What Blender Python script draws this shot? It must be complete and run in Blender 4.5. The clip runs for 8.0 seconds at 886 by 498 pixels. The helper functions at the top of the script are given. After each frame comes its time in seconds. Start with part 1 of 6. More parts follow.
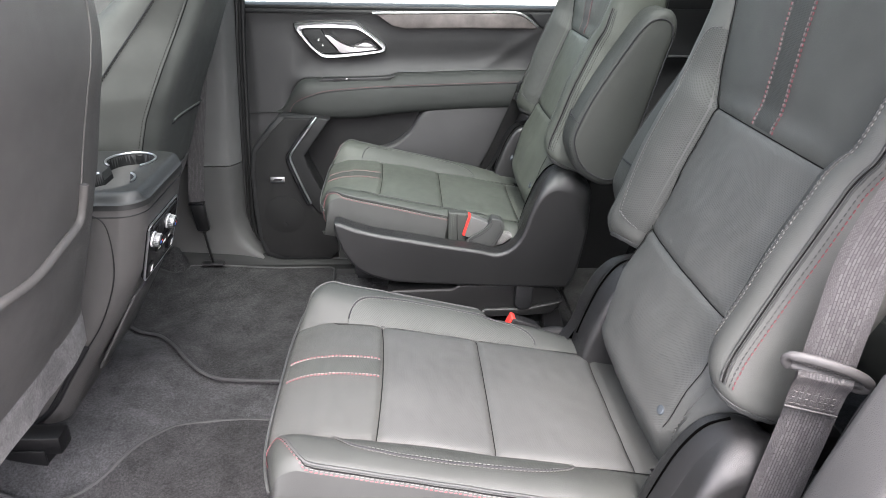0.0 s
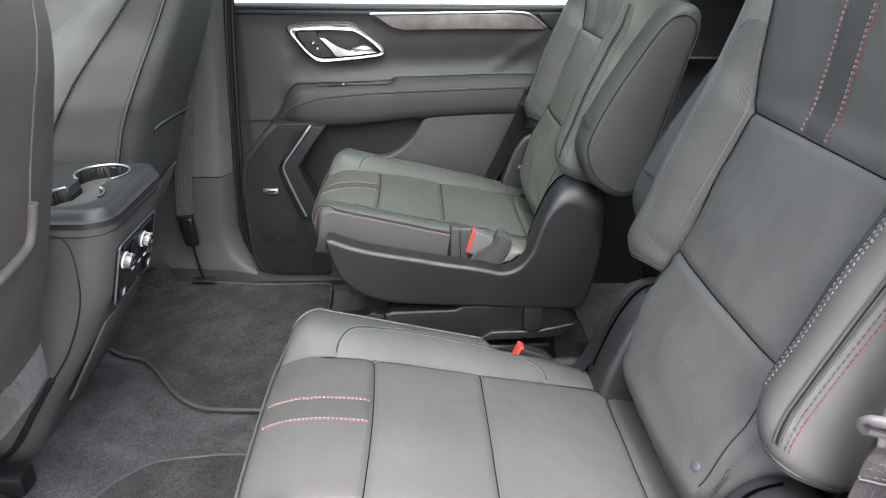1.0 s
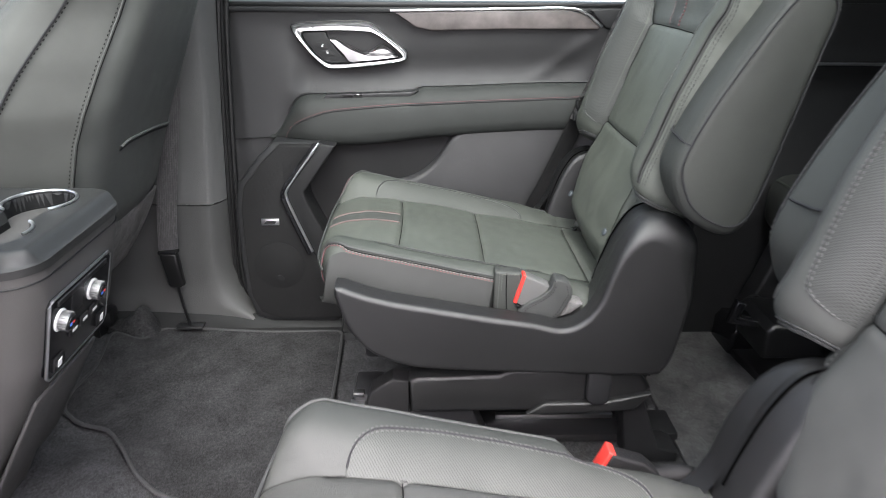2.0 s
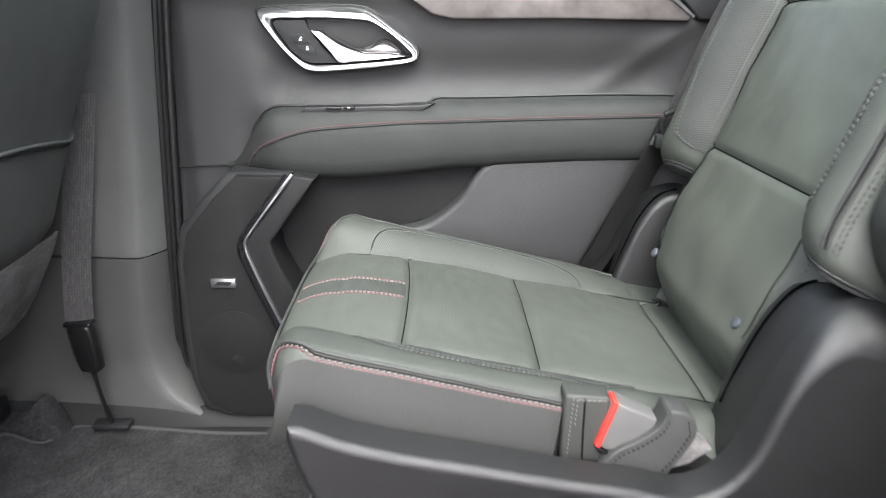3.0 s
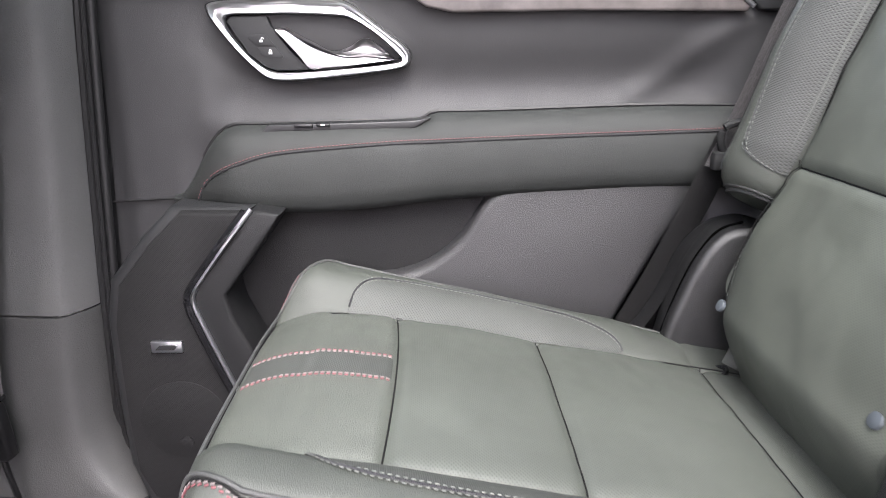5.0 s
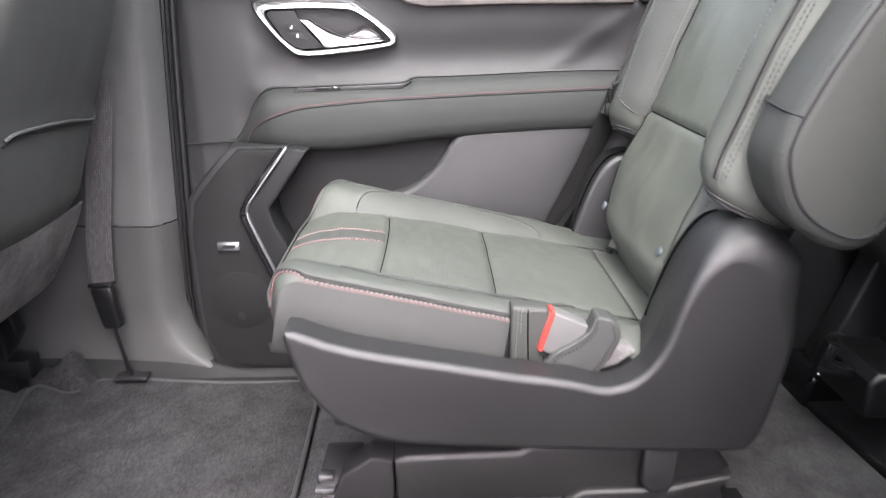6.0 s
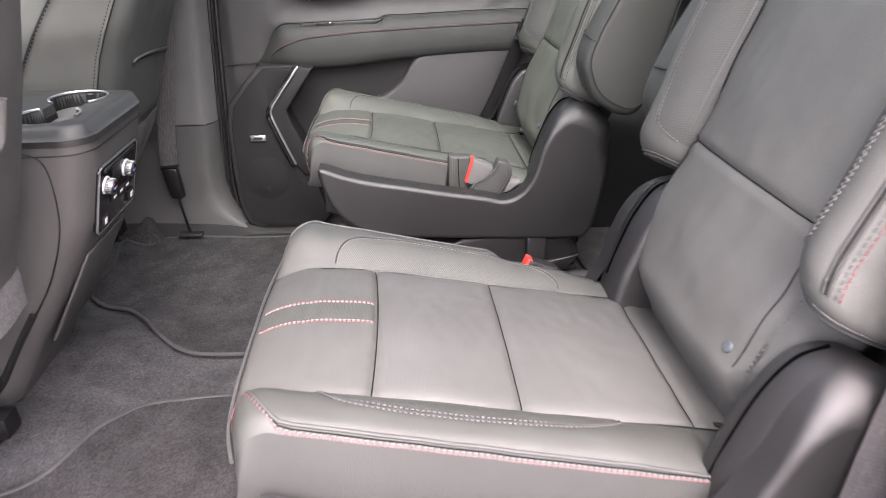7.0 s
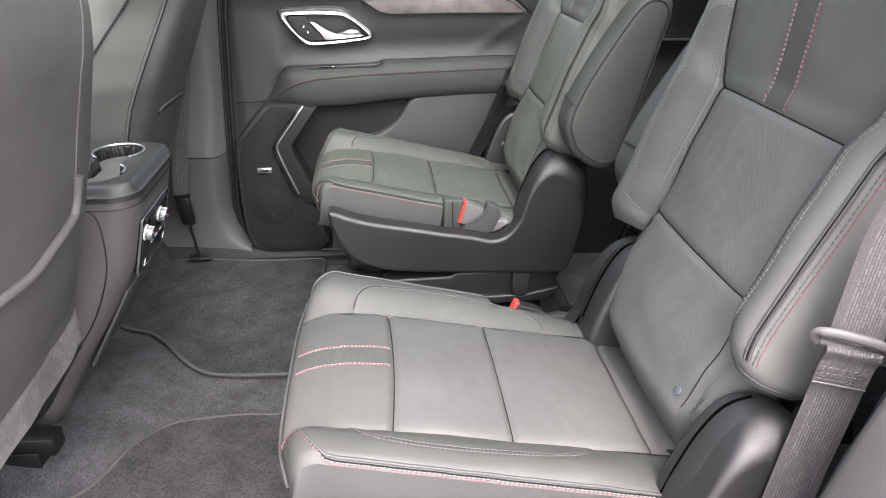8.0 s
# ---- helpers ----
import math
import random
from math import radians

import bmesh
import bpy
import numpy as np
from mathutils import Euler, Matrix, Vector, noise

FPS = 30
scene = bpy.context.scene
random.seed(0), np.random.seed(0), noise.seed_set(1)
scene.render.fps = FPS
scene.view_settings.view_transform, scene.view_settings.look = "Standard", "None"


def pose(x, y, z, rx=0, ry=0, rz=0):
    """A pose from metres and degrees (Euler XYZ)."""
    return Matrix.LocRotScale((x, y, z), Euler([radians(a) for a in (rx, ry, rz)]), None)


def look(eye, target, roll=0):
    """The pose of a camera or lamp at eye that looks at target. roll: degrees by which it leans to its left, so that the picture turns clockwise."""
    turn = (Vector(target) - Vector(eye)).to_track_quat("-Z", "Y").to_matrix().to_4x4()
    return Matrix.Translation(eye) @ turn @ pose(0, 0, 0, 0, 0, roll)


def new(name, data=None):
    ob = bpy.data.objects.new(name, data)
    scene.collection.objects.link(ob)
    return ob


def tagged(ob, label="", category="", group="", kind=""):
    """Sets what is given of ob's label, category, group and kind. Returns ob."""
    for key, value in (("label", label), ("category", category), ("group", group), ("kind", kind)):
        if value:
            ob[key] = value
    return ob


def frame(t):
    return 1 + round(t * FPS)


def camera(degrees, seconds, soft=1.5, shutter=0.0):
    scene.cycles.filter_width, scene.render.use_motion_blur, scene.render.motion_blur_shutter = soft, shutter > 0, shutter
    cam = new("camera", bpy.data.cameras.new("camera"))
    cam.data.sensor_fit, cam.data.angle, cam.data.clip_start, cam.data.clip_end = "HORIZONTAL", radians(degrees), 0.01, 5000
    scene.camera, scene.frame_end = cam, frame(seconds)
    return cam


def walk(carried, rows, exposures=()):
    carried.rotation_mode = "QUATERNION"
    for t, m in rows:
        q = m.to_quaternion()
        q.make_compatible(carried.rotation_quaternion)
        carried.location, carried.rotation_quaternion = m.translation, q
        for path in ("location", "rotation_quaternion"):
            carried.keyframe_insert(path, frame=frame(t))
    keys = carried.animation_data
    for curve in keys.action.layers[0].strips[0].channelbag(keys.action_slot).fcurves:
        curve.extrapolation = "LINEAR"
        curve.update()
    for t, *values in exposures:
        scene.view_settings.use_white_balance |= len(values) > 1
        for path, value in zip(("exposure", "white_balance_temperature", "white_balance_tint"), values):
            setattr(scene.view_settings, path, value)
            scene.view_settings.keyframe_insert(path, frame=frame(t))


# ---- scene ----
cam = camera(66.5, 8.0, soft=0.4, shutter=0.3)
PATH = [
    (0, (0.08, 0.14, 1.008), (0.19, 1.942, 0.147), 1.2),
    (0.5, (0.079, 0.183, 0.998), (0.184, 1.988, 0.143), 1.0),
    (1, (0.1, 0.264, 0.977), (0.187, 2.075, 0.133), 0.7),
    (1.2, (0.109, 0.31, 0.966), (0.184, 2.124, 0.127), 0.5),
    (2.3, (0.045, 0.704, 0.84), (0.093, 2.56, 0.098), 0.6),
    (2.5, (0.041, 0.796, 0.817), (0.089, 2.662, 0.097), 0.9),
    (3, (0.045, 1.033, 0.761), (0.086, 2.913, 0.08), 1.1),
    (3.5, (0.044, 1.224, 0.731), (0.081, 3.12, 0.096), 1.3),
    (4, (0.036, 1.327, 0.714), (0.07, 3.232, 0.107), 1.1),
    (4.2, (0.031, 1.337, 0.706), (0.072, 3.246, 0.111), 1.1),
    (5.3, (0.063, 1.183, 0.713), (0.099, 3.089, 0.107), 0.2),
    (5.5, (0.071, 1.106, 0.72), (0.107, 3.009, 0.104), 0.2),
    (6, (0.085, 0.87, 0.746), (0.12, 2.748, 0.06), -0.3),
    (6.5, (0.083, 0.569, 0.759), (0.157, 2.411, -0.015), -0.3),
    (7, (0.078, 0.267, 0.843), (0.198, 2.06, -0.034), -0.5),
    (7.5, (0.05, 0.173, 0.953), (0.214, 1.951, 0.052), 0.3),
    (8, (0.032, 0.155, 0.994), (0.214, 1.94, 0.109), 0.9),
]
EXPOSURES = [
    (0.0, 3.03, 6380, 17), (1.2, 2.90, 6330, 17), (2.5, 3.3, 6380, 18), (3.0, 3.46, 6380, 18), (3.5, 3.47, 6380, 19), (4.0, 3.46, 6380, 22), (5.5, 3.66, 6450, 26),
    (6.0, 3.84, 6480, 25), (6.5, 3.9, 6560, 25), (7.0, 3.27, 6650, 25), (7.5, 3.12, 6600, 22), (8.0, 3.17, 6520, 19),
]
walk(cam, [(t, look(eye, target, roll)) for t, eye, target, roll in PATH], EXPOSURES)

# ---- light ----
world = bpy.data.worlds.new("overcast_sky")
scene.world = world
world.use_nodes = True
wn = world.node_tree
sky = wn.nodes.new("ShaderNodeTexSky")
sky.sky_type = "NISHITA"
sky.sun_disc = False
sky.sun_elevation = radians(57)
sky.sun_rotation = radians(174)
sky.air_density, sky.dust_density, sky.ozone_density = 1.0, 6.0, 0.6
soft_sky = wn.nodes.new("ShaderNodeHueSaturation")
soft_sky.inputs["Saturation"].default_value = 0.55
wn.links.new(sky.outputs[0], soft_sky.inputs["Color"])
wn.links.new(soft_sky.outputs[0], wn.nodes["Background"].inputs[0])
wn.nodes["Background"].inputs[1].default_value = 0.15
sun = new("sun", bpy.data.lights.new("sun", "SUN"))
sun.data.energy, sun.data.angle, sun.data.color = 1.3, radians(60), (0.975, 0.99, 1.0)
sun.matrix_world = look((0.40, -2.0, 4.9), (0.0, 0.9, 0.4))


# ---- materials ----
def material(name, color, rough=0.5, metal=0.0, spec=0.5):
    m = bpy.data.materials.new(name)
    m.use_nodes = True
    b = m.node_tree.nodes["Principled BSDF"]
    b.inputs["Base Color"].default_value = (*color, 1)
    b.inputs["Roughness"].default_value = rough
    b.inputs["Metallic"].default_value = metal
    b.inputs["Specular IOR Level"].default_value = spec
    return m


def node(m, kind, **values):
    n = m.node_tree.nodes.new(kind)
    for k, v in values.items():
        n.inputs[k.replace("_", " ")].default_value = v
    return n


def coords(m, scale=(1, 1, 1)):
    c = node(m, "ShaderNodeTexCoord")
    p = node(m, "ShaderNodeMapping")
    p.inputs["Scale"].default_value = scale
    m.node_tree.links.new(c.outputs["Object"], p.inputs[0])
    return p.outputs[0]


def mottle(m, color, amount=0.18, scale=9.0, detail=6.0):
    """Colour and gloss vary softly at two sizes."""
    t, b = m.node_tree, m.node_tree.nodes["Principled BSDF"]
    where = coords(m)
    big = node(m, "ShaderNodeTexNoise", Scale=scale, Detail=detail, Roughness=0.6)
    t.links.new(where, big.inputs["Vector"])
    ramp = node(m, "ShaderNodeMapRange", To_Min=1 - amount, To_Max=1 + amount)
    t.links.new(big.outputs["Fac"], ramp.inputs["Value"])
    ramp.inputs["From Min"].default_value, ramp.inputs["From Max"].default_value = 0.3, 0.7
    mix = node(m, "ShaderNodeVectorMath")
    mix.operation = "SCALE"
    mix.inputs[0].default_value = color
    t.links.new(ramp.outputs[0], mix.inputs["Scale"])
    t.links.new(mix.outputs[0], b.inputs["Base Color"])
    base = b.inputs["Roughness"].default_value
    gloss = node(m, "ShaderNodeMapRange", To_Min=base - 0.07, To_Max=base + 0.09)
    small = node(m, "ShaderNodeTexNoise", Scale=scale * 5, Detail=4.0)
    t.links.new(where, small.inputs["Vector"])
    t.links.new(small.outputs["Fac"], gloss.inputs["Value"])
    t.links.new(gloss.outputs[0], b.inputs["Roughness"])


def relief(m, layers, distance=0.001):
    """Bump from (node, output name, strength) layers, one over the other."""
    t, b = m.node_tree, m.node_tree.nodes["Principled BSDF"]
    last = None
    for tex, out, strength in layers:
        bump = node(m, "ShaderNodeBump", Strength=strength, Distance=distance)
        t.links.new(tex.outputs[out], bump.inputs["Height"])
        if last:
            t.links.new(last.outputs[0], bump.inputs["Normal"])
        last = bump
    t.links.new(last.outputs[0], b.inputs["Normal"])


def textured(m, kind, scale, stretch=(1, 1, 1), **values):
    tex = node(m, kind, Scale=scale, **values)
    m.node_tree.links.new(coords(m, stretch), tex.inputs["Vector"])
    return tex


def leather(name, color, rough=0.42, grain=0.35, crease=0.25):
    m = material(name, color, rough, spec=0.38)
    mottle(m, color, 0.12, 7.0)
    pebble = textured(m, "ShaderNodeTexVoronoi", 1350.0)
    fold = textured(m, "ShaderNodeTexNoise", 26.0, Detail=3.0, Roughness=0.45)
    relief(m, [(fold, "Fac", crease), (pebble, "Distance", grain)], 0.0012)
    return m


def perforated(name, color, rough=0.5, size=310.0, turn=(0, 0, 0), depth=0.5, dark=0.5):
    """Leather or cloth with a fine regular pattern of dimples, laid in a plane turned by those degrees."""
    m = material(name, color, rough, spec=0.38)
    mottle(m, color, 0.12, 7.0)
    t, b = m.node_tree, m.node_tree.nodes["Principled BSDF"]
    c = node(m, "ShaderNodeTexCoord")
    flat = node(m, "ShaderNodeMapping")
    flat.inputs["Rotation"].default_value = [radians(a) for a in turn]
    turned = node(m, "ShaderNodeMapping")
    turned.inputs["Rotation"].default_value = (0, 0, radians(45))
    dots = node(m, "ShaderNodeTexVoronoi", Scale=size, Randomness=0.12)
    dots.voronoi_dimensions = "2D"
    t.links.new(c.outputs["Object"], flat.inputs[0])
    t.links.new(flat.outputs[0], turned.inputs[0])
    t.links.new(turned.outputs[0], dots.inputs["Vector"])
    edge = node(m, "ShaderNodeMapRange", From_Min=0.12, From_Max=0.40, To_Min=dark, To_Max=1.08)
    t.links.new(dots.outputs["Distance"], edge.inputs["Value"])
    hole = node(m, "ShaderNodeVectorMath")
    hole.operation = "SCALE"
    t.links.new(b.inputs["Base Color"].links[0].from_socket, hole.inputs[0])
    t.links.new(edge.outputs[0], hole.inputs["Scale"])
    t.links.new(hole.outputs[0], b.inputs["Base Color"])
    fold = textured(m, "ShaderNodeTexNoise", 22.0, Detail=3.0, Roughness=0.45)
    relief(m, [(fold, "Fac", 0.25), (edge, "Result", depth)], 0.0012)
    return m


def plastic(name, color, rough=0.5, grain=0.4, size=1100.0, spec=0.5):
    m = material(name, color, rough, spec=spec)
    mottle(m, color, 0.1, 5.0)
    g = textured(m, "ShaderNodeTexNoise", size, Detail=2.0)
    relief(m, [(g, "Fac", grain)], 0.0008)
    return m


def carpet(name, color, size=420.0, speckle=1.0):
    """Cut pile: light and dark tufts, worn patches."""
    m = material(name, color, 0.95, spec=0.1)
    t, b = m.node_tree, m.node_tree.nodes["Principled BSDF"]
    where = coords(m)
    tuft = node(m, "ShaderNodeTexNoise", Scale=size, Detail=3.0, Roughness=0.9)
    clump = node(m, "ShaderNodeTexNoise", Scale=size * 0.33, Detail=2.0, Roughness=0.7)
    patch = node(m, "ShaderNodeTexNoise", Scale=13.0, Detail=5.0, Roughness=0.65)
    product = None
    for n, lo, hi in ((tuft, 1 - 0.85 * speckle, 1 + 1.7 * speckle), (clump, 1 - 0.45 * speckle, 1 + 0.6 * speckle), (patch, 0.72, 1.3)):
        t.links.new(where, n.inputs["Vector"])
        r = node(m, "ShaderNodeMapRange", From_Min=0.34, From_Max=0.66, To_Min=lo, To_Max=hi)
        t.links.new(n.outputs["Fac"], r.inputs["Value"])
        if product:
            x = node(m, "ShaderNodeMath")
            x.operation = "MULTIPLY"
            t.links.new(product.outputs[0], x.inputs[0])
            t.links.new(r.outputs[0], x.inputs[1])
            product = x
        else:
            product = r
    mix = node(m, "ShaderNodeVectorMath")
    mix.operation = "SCALE"
    mix.inputs[0].default_value = color
    t.links.new(product.outputs[0], mix.inputs["Scale"])
    t.links.new(mix.outputs[0], b.inputs["Base Color"])
    relief(m, [(patch, "Fac", 0.3), (clump, "Fac", 0.6), (tuft, "Fac", 1.0)], 0.004)
    return m


def webbing(name, color, gap=0.5):
    """Belt webbing: columns of long stitches side by side, with finely woven borders. Its layout is in units of one rib."""
    m = material(name, color, 0.55, spec=0.4)
    t, b = m.node_tree, m.node_tree.nodes["Principled BSDF"]
    uv = node(m, "ShaderNodeTexCoord")

    def weave(turn, width, height, mortar):
        p = node(m, "ShaderNodeMapping")
        p.inputs["Rotation"].default_value = (0, 0, radians(turn))
        t.links.new(uv.outputs["UV"], p.inputs[0])
        br = node(m, "ShaderNodeTexBrick", Scale=1.0, Mortar_Size=mortar, Mortar_Smooth=0.6, Brick_Width=width, Row_Height=height)
        br.inputs["Color1"].default_value = (*[c * 1.2 for c in color], 1)
        br.inputs["Color2"].default_value = (*[c * 0.84 for c in color], 1)
        br.inputs["Mortar"].default_value = (*[c * gap for c in color], 1)
        t.links.new(p.outputs[0], br.inputs["Vector"])
        return br

    ribs, border = weave(90, 2.6, 0.85, 0.12), weave(52, 0.55, 0.34, 0.06)
    split = node(m, "ShaderNodeSeparateXYZ")
    t.links.new(uv.outputs["UV"], split.inputs[0])
    away = node(m, "ShaderNodeMath")
    away.operation = "ABSOLUTE"
    t.links.new(split.outputs["X"], away.inputs[0])
    rim = node(m, "ShaderNodeMath")
    rim.operation = "GREATER_THAN"
    rim.inputs[1].default_value = 5.0
    t.links.new(away.outputs[0], rim.inputs[0])
    both = []
    for out in ("Color", "Fac"):
        mix = node(m, "ShaderNodeMix")
        mix.data_type = "RGBA"
        t.links.new(rim.outputs[0], mix.inputs[0])
        t.links.new(ribs.outputs[out], mix.inputs[6])
        t.links.new(border.outputs[out], mix.inputs[7])
        both.append(mix.outputs[2])
    t.links.new(both[0], b.inputs["Base Color"])
    bump = node(m, "ShaderNodeBump", Strength=0.8, Distance=0.001)
    bump.invert = True
    t.links.new(both[1], bump.inputs["Height"])
    t.links.new(bump.outputs[0], b.inputs["Normal"])
    return m


BLACK = (0.0605, 0.0660, 0.0565)
LEATHER = leather("black_leather", BLACK, 0.45, 0.34, 0.22)
# Next two: the seat leather with shade of the sides mixed into the colour.
LEATHER_SHADED = leather("shaded_black_leather", (0.0385, 0.0408, 0.0375), 0.55, 0.2, 0.15)
BOLSTER_SHADED = leather("far_shaded_bolster_leather", (0.0420, 0.0462, 0.0398), 0.52, 0.25, 0.18)
# Seat leather again, darkened: the shade on the upright sides is in this colour.
SIDE_SHADE = leather("shaded_side_panel_leather", (0.0235, 0.0245, 0.0230), 0.58, 0.2, 0.12)
# Cushion and back share one hide; light on the backs is put into paler colours.
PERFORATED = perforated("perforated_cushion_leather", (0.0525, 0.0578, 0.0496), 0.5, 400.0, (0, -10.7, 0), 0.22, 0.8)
PERFORATED_BACK_LIT = perforated("perforated_back_leather_lit", (0.0735, 0.0805, 0.0665), 0.48, 400.0, (0, 67.0, 0), 0.22, 0.84)
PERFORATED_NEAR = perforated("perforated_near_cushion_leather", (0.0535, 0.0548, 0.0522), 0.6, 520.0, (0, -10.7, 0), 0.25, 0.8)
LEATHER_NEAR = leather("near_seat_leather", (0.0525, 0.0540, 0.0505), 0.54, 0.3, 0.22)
LEATHER_NEAR_BACK_LIT = leather("near_back_leather_lit", (0.0700, 0.0725, 0.0675), 0.5, 0.3, 0.22)
PERFORATED_NEAR_BACK_LIT = perforated("perforated_near_back_leather_lit", (0.079, 0.0806, 0.0757), 0.5, 480.0, (0, 67.0, 0), 0.35, 0.72)
COARSE = perforated("embossed_cushion_leather", (0.0430, 0.0460, 0.0418), 0.56, 430.0, (0, -10.7, 0), 0.4, 0.66)
COARSE_BACK = perforated("embossed_back_leather", (0.049, 0.0515, 0.0480), 0.56, 420.0, (0, 67.0, 0), 0.5, 0.6)
SEAM = material("black_seam_thread", (0.008, 0.008, 0.008), 0.9, spec=0.1)
SLOT = material("deep_black_slot", (0.001, 0.001, 0.001), 1.0, spec=0.0)
WELT = leather("welt_leather", (0.040, 0.0415, 0.040), 0.55)
for m, level in ((LEATHER, 0.42), (LEATHER_SHADED, 0.34), (COARSE, 0.34), (COARSE_BACK, 0.34)):
    m.node_tree.nodes["Principled BSDF"].inputs["Specular IOR Level"].default_value = level
# One front seat leather in three tones, which stand in for differing light.
BACKREST = leather("front_seat_leather", (0.064, 0.0660, 0.0618), 0.5, 0.35, 0.12)
# warm bounce from the ground is put into this colour
DRIVER = leather("driver_seat_leather_warmed", (0.094, 0.0895, 0.0845), 0.5, 0.35, 0.12)
WING = leather("front_back_panel_leather", (0.070, 0.0732, 0.0694), 0.5, 0.3, 0.15)
ARM = leather("door_armrest_leather", (0.023, 0.0247, 0.0238), 0.62, 0.3, 0.05)
ARM.node_tree.nodes["Principled BSDF"].inputs["Specular IOR Level"].default_value = 0.3
CONSOLE = plastic("console_plastic", (0.072, 0.0690, 0.0665), 0.46, 0.8, 800.0)
SOFT = plastic("soft_touch_panel", (0.0165, 0.0168, 0.0178), 0.55, 0.4, 1100.0, 0.35)
# Soft trim raised in tone to stand in for light falling from above.
UPPER_LIT = plastic("upper_door_trim_lit", (0.027, 0.0268, 0.028), 0.54, 0.45, 1300.0)
POCKET = plastic("map_pocket_plastic", (0.0285, 0.0280, 0.0293), 0.5, 1.0, 700.0)
BLADE = plastic("blade_plastic", (0.0105, 0.0106, 0.0112), 0.52, 0.7, 1000.0, 0.25)
CUP = plastic("handle_cup_plastic", (0.042, 0.042, 0.0435), 0.5, 0.2, 1300.0)
SILL = plastic("sill_plastic", (0.014, 0.0143, 0.0145), 0.65, 0.8, 900.0, 0.3)
SILL.node_tree.nodes["Principled BSDF"].inputs["Specular IOR Level"].default_value = 0.22
BLACKPL = plastic("jet_plastic", (0.0055, 0.0055, 0.006), 0.35, 0.3)
GRAIN = plastic("grained_black_plastic", (0.0115, 0.0113, 0.0118), 0.5, 1.0, 1100.0, 0.22)
SHELL = plastic("seat_shell_plastic", (0.0115, 0.0115, 0.0117), 0.32, 0.7, 1500.0, 0.8)
SHELL.node_tree.nodes["Principled BSDF"].inputs["Specular IOR Level"].default_value = 0.62
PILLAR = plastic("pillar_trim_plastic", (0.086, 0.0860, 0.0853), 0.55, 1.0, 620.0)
# Same plastic as the upper trim, darkened for the shade low in the foot well.
PILLAR_SHADED = plastic("shaded_pillar_plastic", (0.057, 0.0570, 0.0565), 0.55, 1.0, 620.0, 0.4)
PILLAR.node_tree.nodes["Principled BSDF"].inputs["Specular IOR Level"].default_value = 0.35
TRAY = plastic("cup_tray_plastic", (0.019, 0.0194, 0.0190), 0.38, 0.6, 1000.0)
# Tray plastic blackened inside the wells, where depth would shade it.
WELL_SHADE = plastic("cup_well_shade", (0.006, 0.006, 0.0062), 0.6, 0.5, 1000.0, 0.2)
DARK = plastic("dark_plastic", (0.012, 0.012, 0.013), 0.45, 0.3)
GREYTRIM = plastic("grey_door_trim", (0.062, 0.0605, 0.0595), 0.5, 0.7, 1000.0)
RUBBER = material("seal_rubber", (0.006, 0.006, 0.0065), 0.55)
GLOSS = material("piano_black", (0.008, 0.008, 0.009), 0.12)
CHROME = material("chrome", (0.80, 0.81, 0.82), 0.28, 1.0)
SATIN = material("satin_silver", (0.62, 0.63, 0.65), 0.34, 1.0)
STEEL = material("rail_steel", (0.55, 0.55, 0.56), 0.3, 1.0)
CARPET = carpet("tunnel_carpet", (0.054, 0.0543, 0.0562), 620.0, 0.55)
MAT = carpet("floor_mat_pile", (0.034, 0.0337, 0.0347), 650.0, 0.6)
FELT = carpet("grey_felt", (0.20, 0.193, 0.19), 700.0, 0.3)
BINDING = leather("mat_binding", (0.016, 0.016, 0.018), 0.6, 0.6)
MAT_EDGE = leather("mat_edge_binding", (0.038, 0.0378, 0.0390), 0.6, 0.6)
WEB = webbing("belt_webbing", (0.130, 0.1235, 0.126), 0.55)
# Shaded copy of the belt webbing, for the run behind the far seat.
WEB_SHADED = webbing("shaded_webbing", (0.022, 0.0215, 0.022), 0.4)
RED = material("red_thread", (0.140, 0.046, 0.052), 0.8)
STRIPE = material("stripe_thread", (0.145, 0.122, 0.119), 0.8)
CONE = perforated("dark_speaker_cloth", (0.0100, 0.0100, 0.0104), 0.75, 470.0, (90, 0, 0), 0.35, 0.3)
CONE.node_tree.nodes["Principled BSDF"].inputs["Specular IOR Level"].default_value = 0.2
PALE = material("pale_thread", (0.098, 0.098, 0.094), 0.8, spec=0.2)
PALE_BACK = material("pale_back_thread", (0.120, 0.120, 0.116), 0.8, spec=0.2)
REDPUSH = material("red_push_button", (0.6, 0.04, 0.03), 0.35)
BUTTON = material("pale_snap_button", (0.062, 0.072, 0.080), 0.45)
WOOD = material("dark_figured_trim", (0.10, 0.088, 0.086), 0.2)
mottle(WOOD, (0.10, 0.088, 0.086), 0.4, 14.0)
GRILLE = perforated("speaker_cloth", (0.0125, 0.0124, 0.0128), 0.75, 470.0, (90, 0, 0), 0.35, 0.3)
GRILLE.node_tree.nodes["Principled BSDF"].inputs["Specular IOR Level"].default_value = 0.2
TONGUE = material("tongue_plastic", (0.04, 0.0385, 0.0385), 0.6)
LEVER = material("handle_lever_metal", (0.25, 0.244, 0.25), 0.34, 1.0)
KNOBCAP = material("knurled_metal", (0.20, 0.20, 0.205), 0.38, 1.0)
BUCKLE = plastic("buckle_plastic", (0.095, 0.094, 0.092), 0.5, 0.3)
# Pale thread as it looks in shadow; the shade is part of the colour.
SHADED_THREAD = material("shaded_green_thread", (0.092, 0.099, 0.089), 0.7)
RING_MARK = material("pale_ring", (0.62, 0.62, 0.62), 0.3)
WHITE_MARK = material("white_print", (0.75, 0.75, 0.74), 0.5)
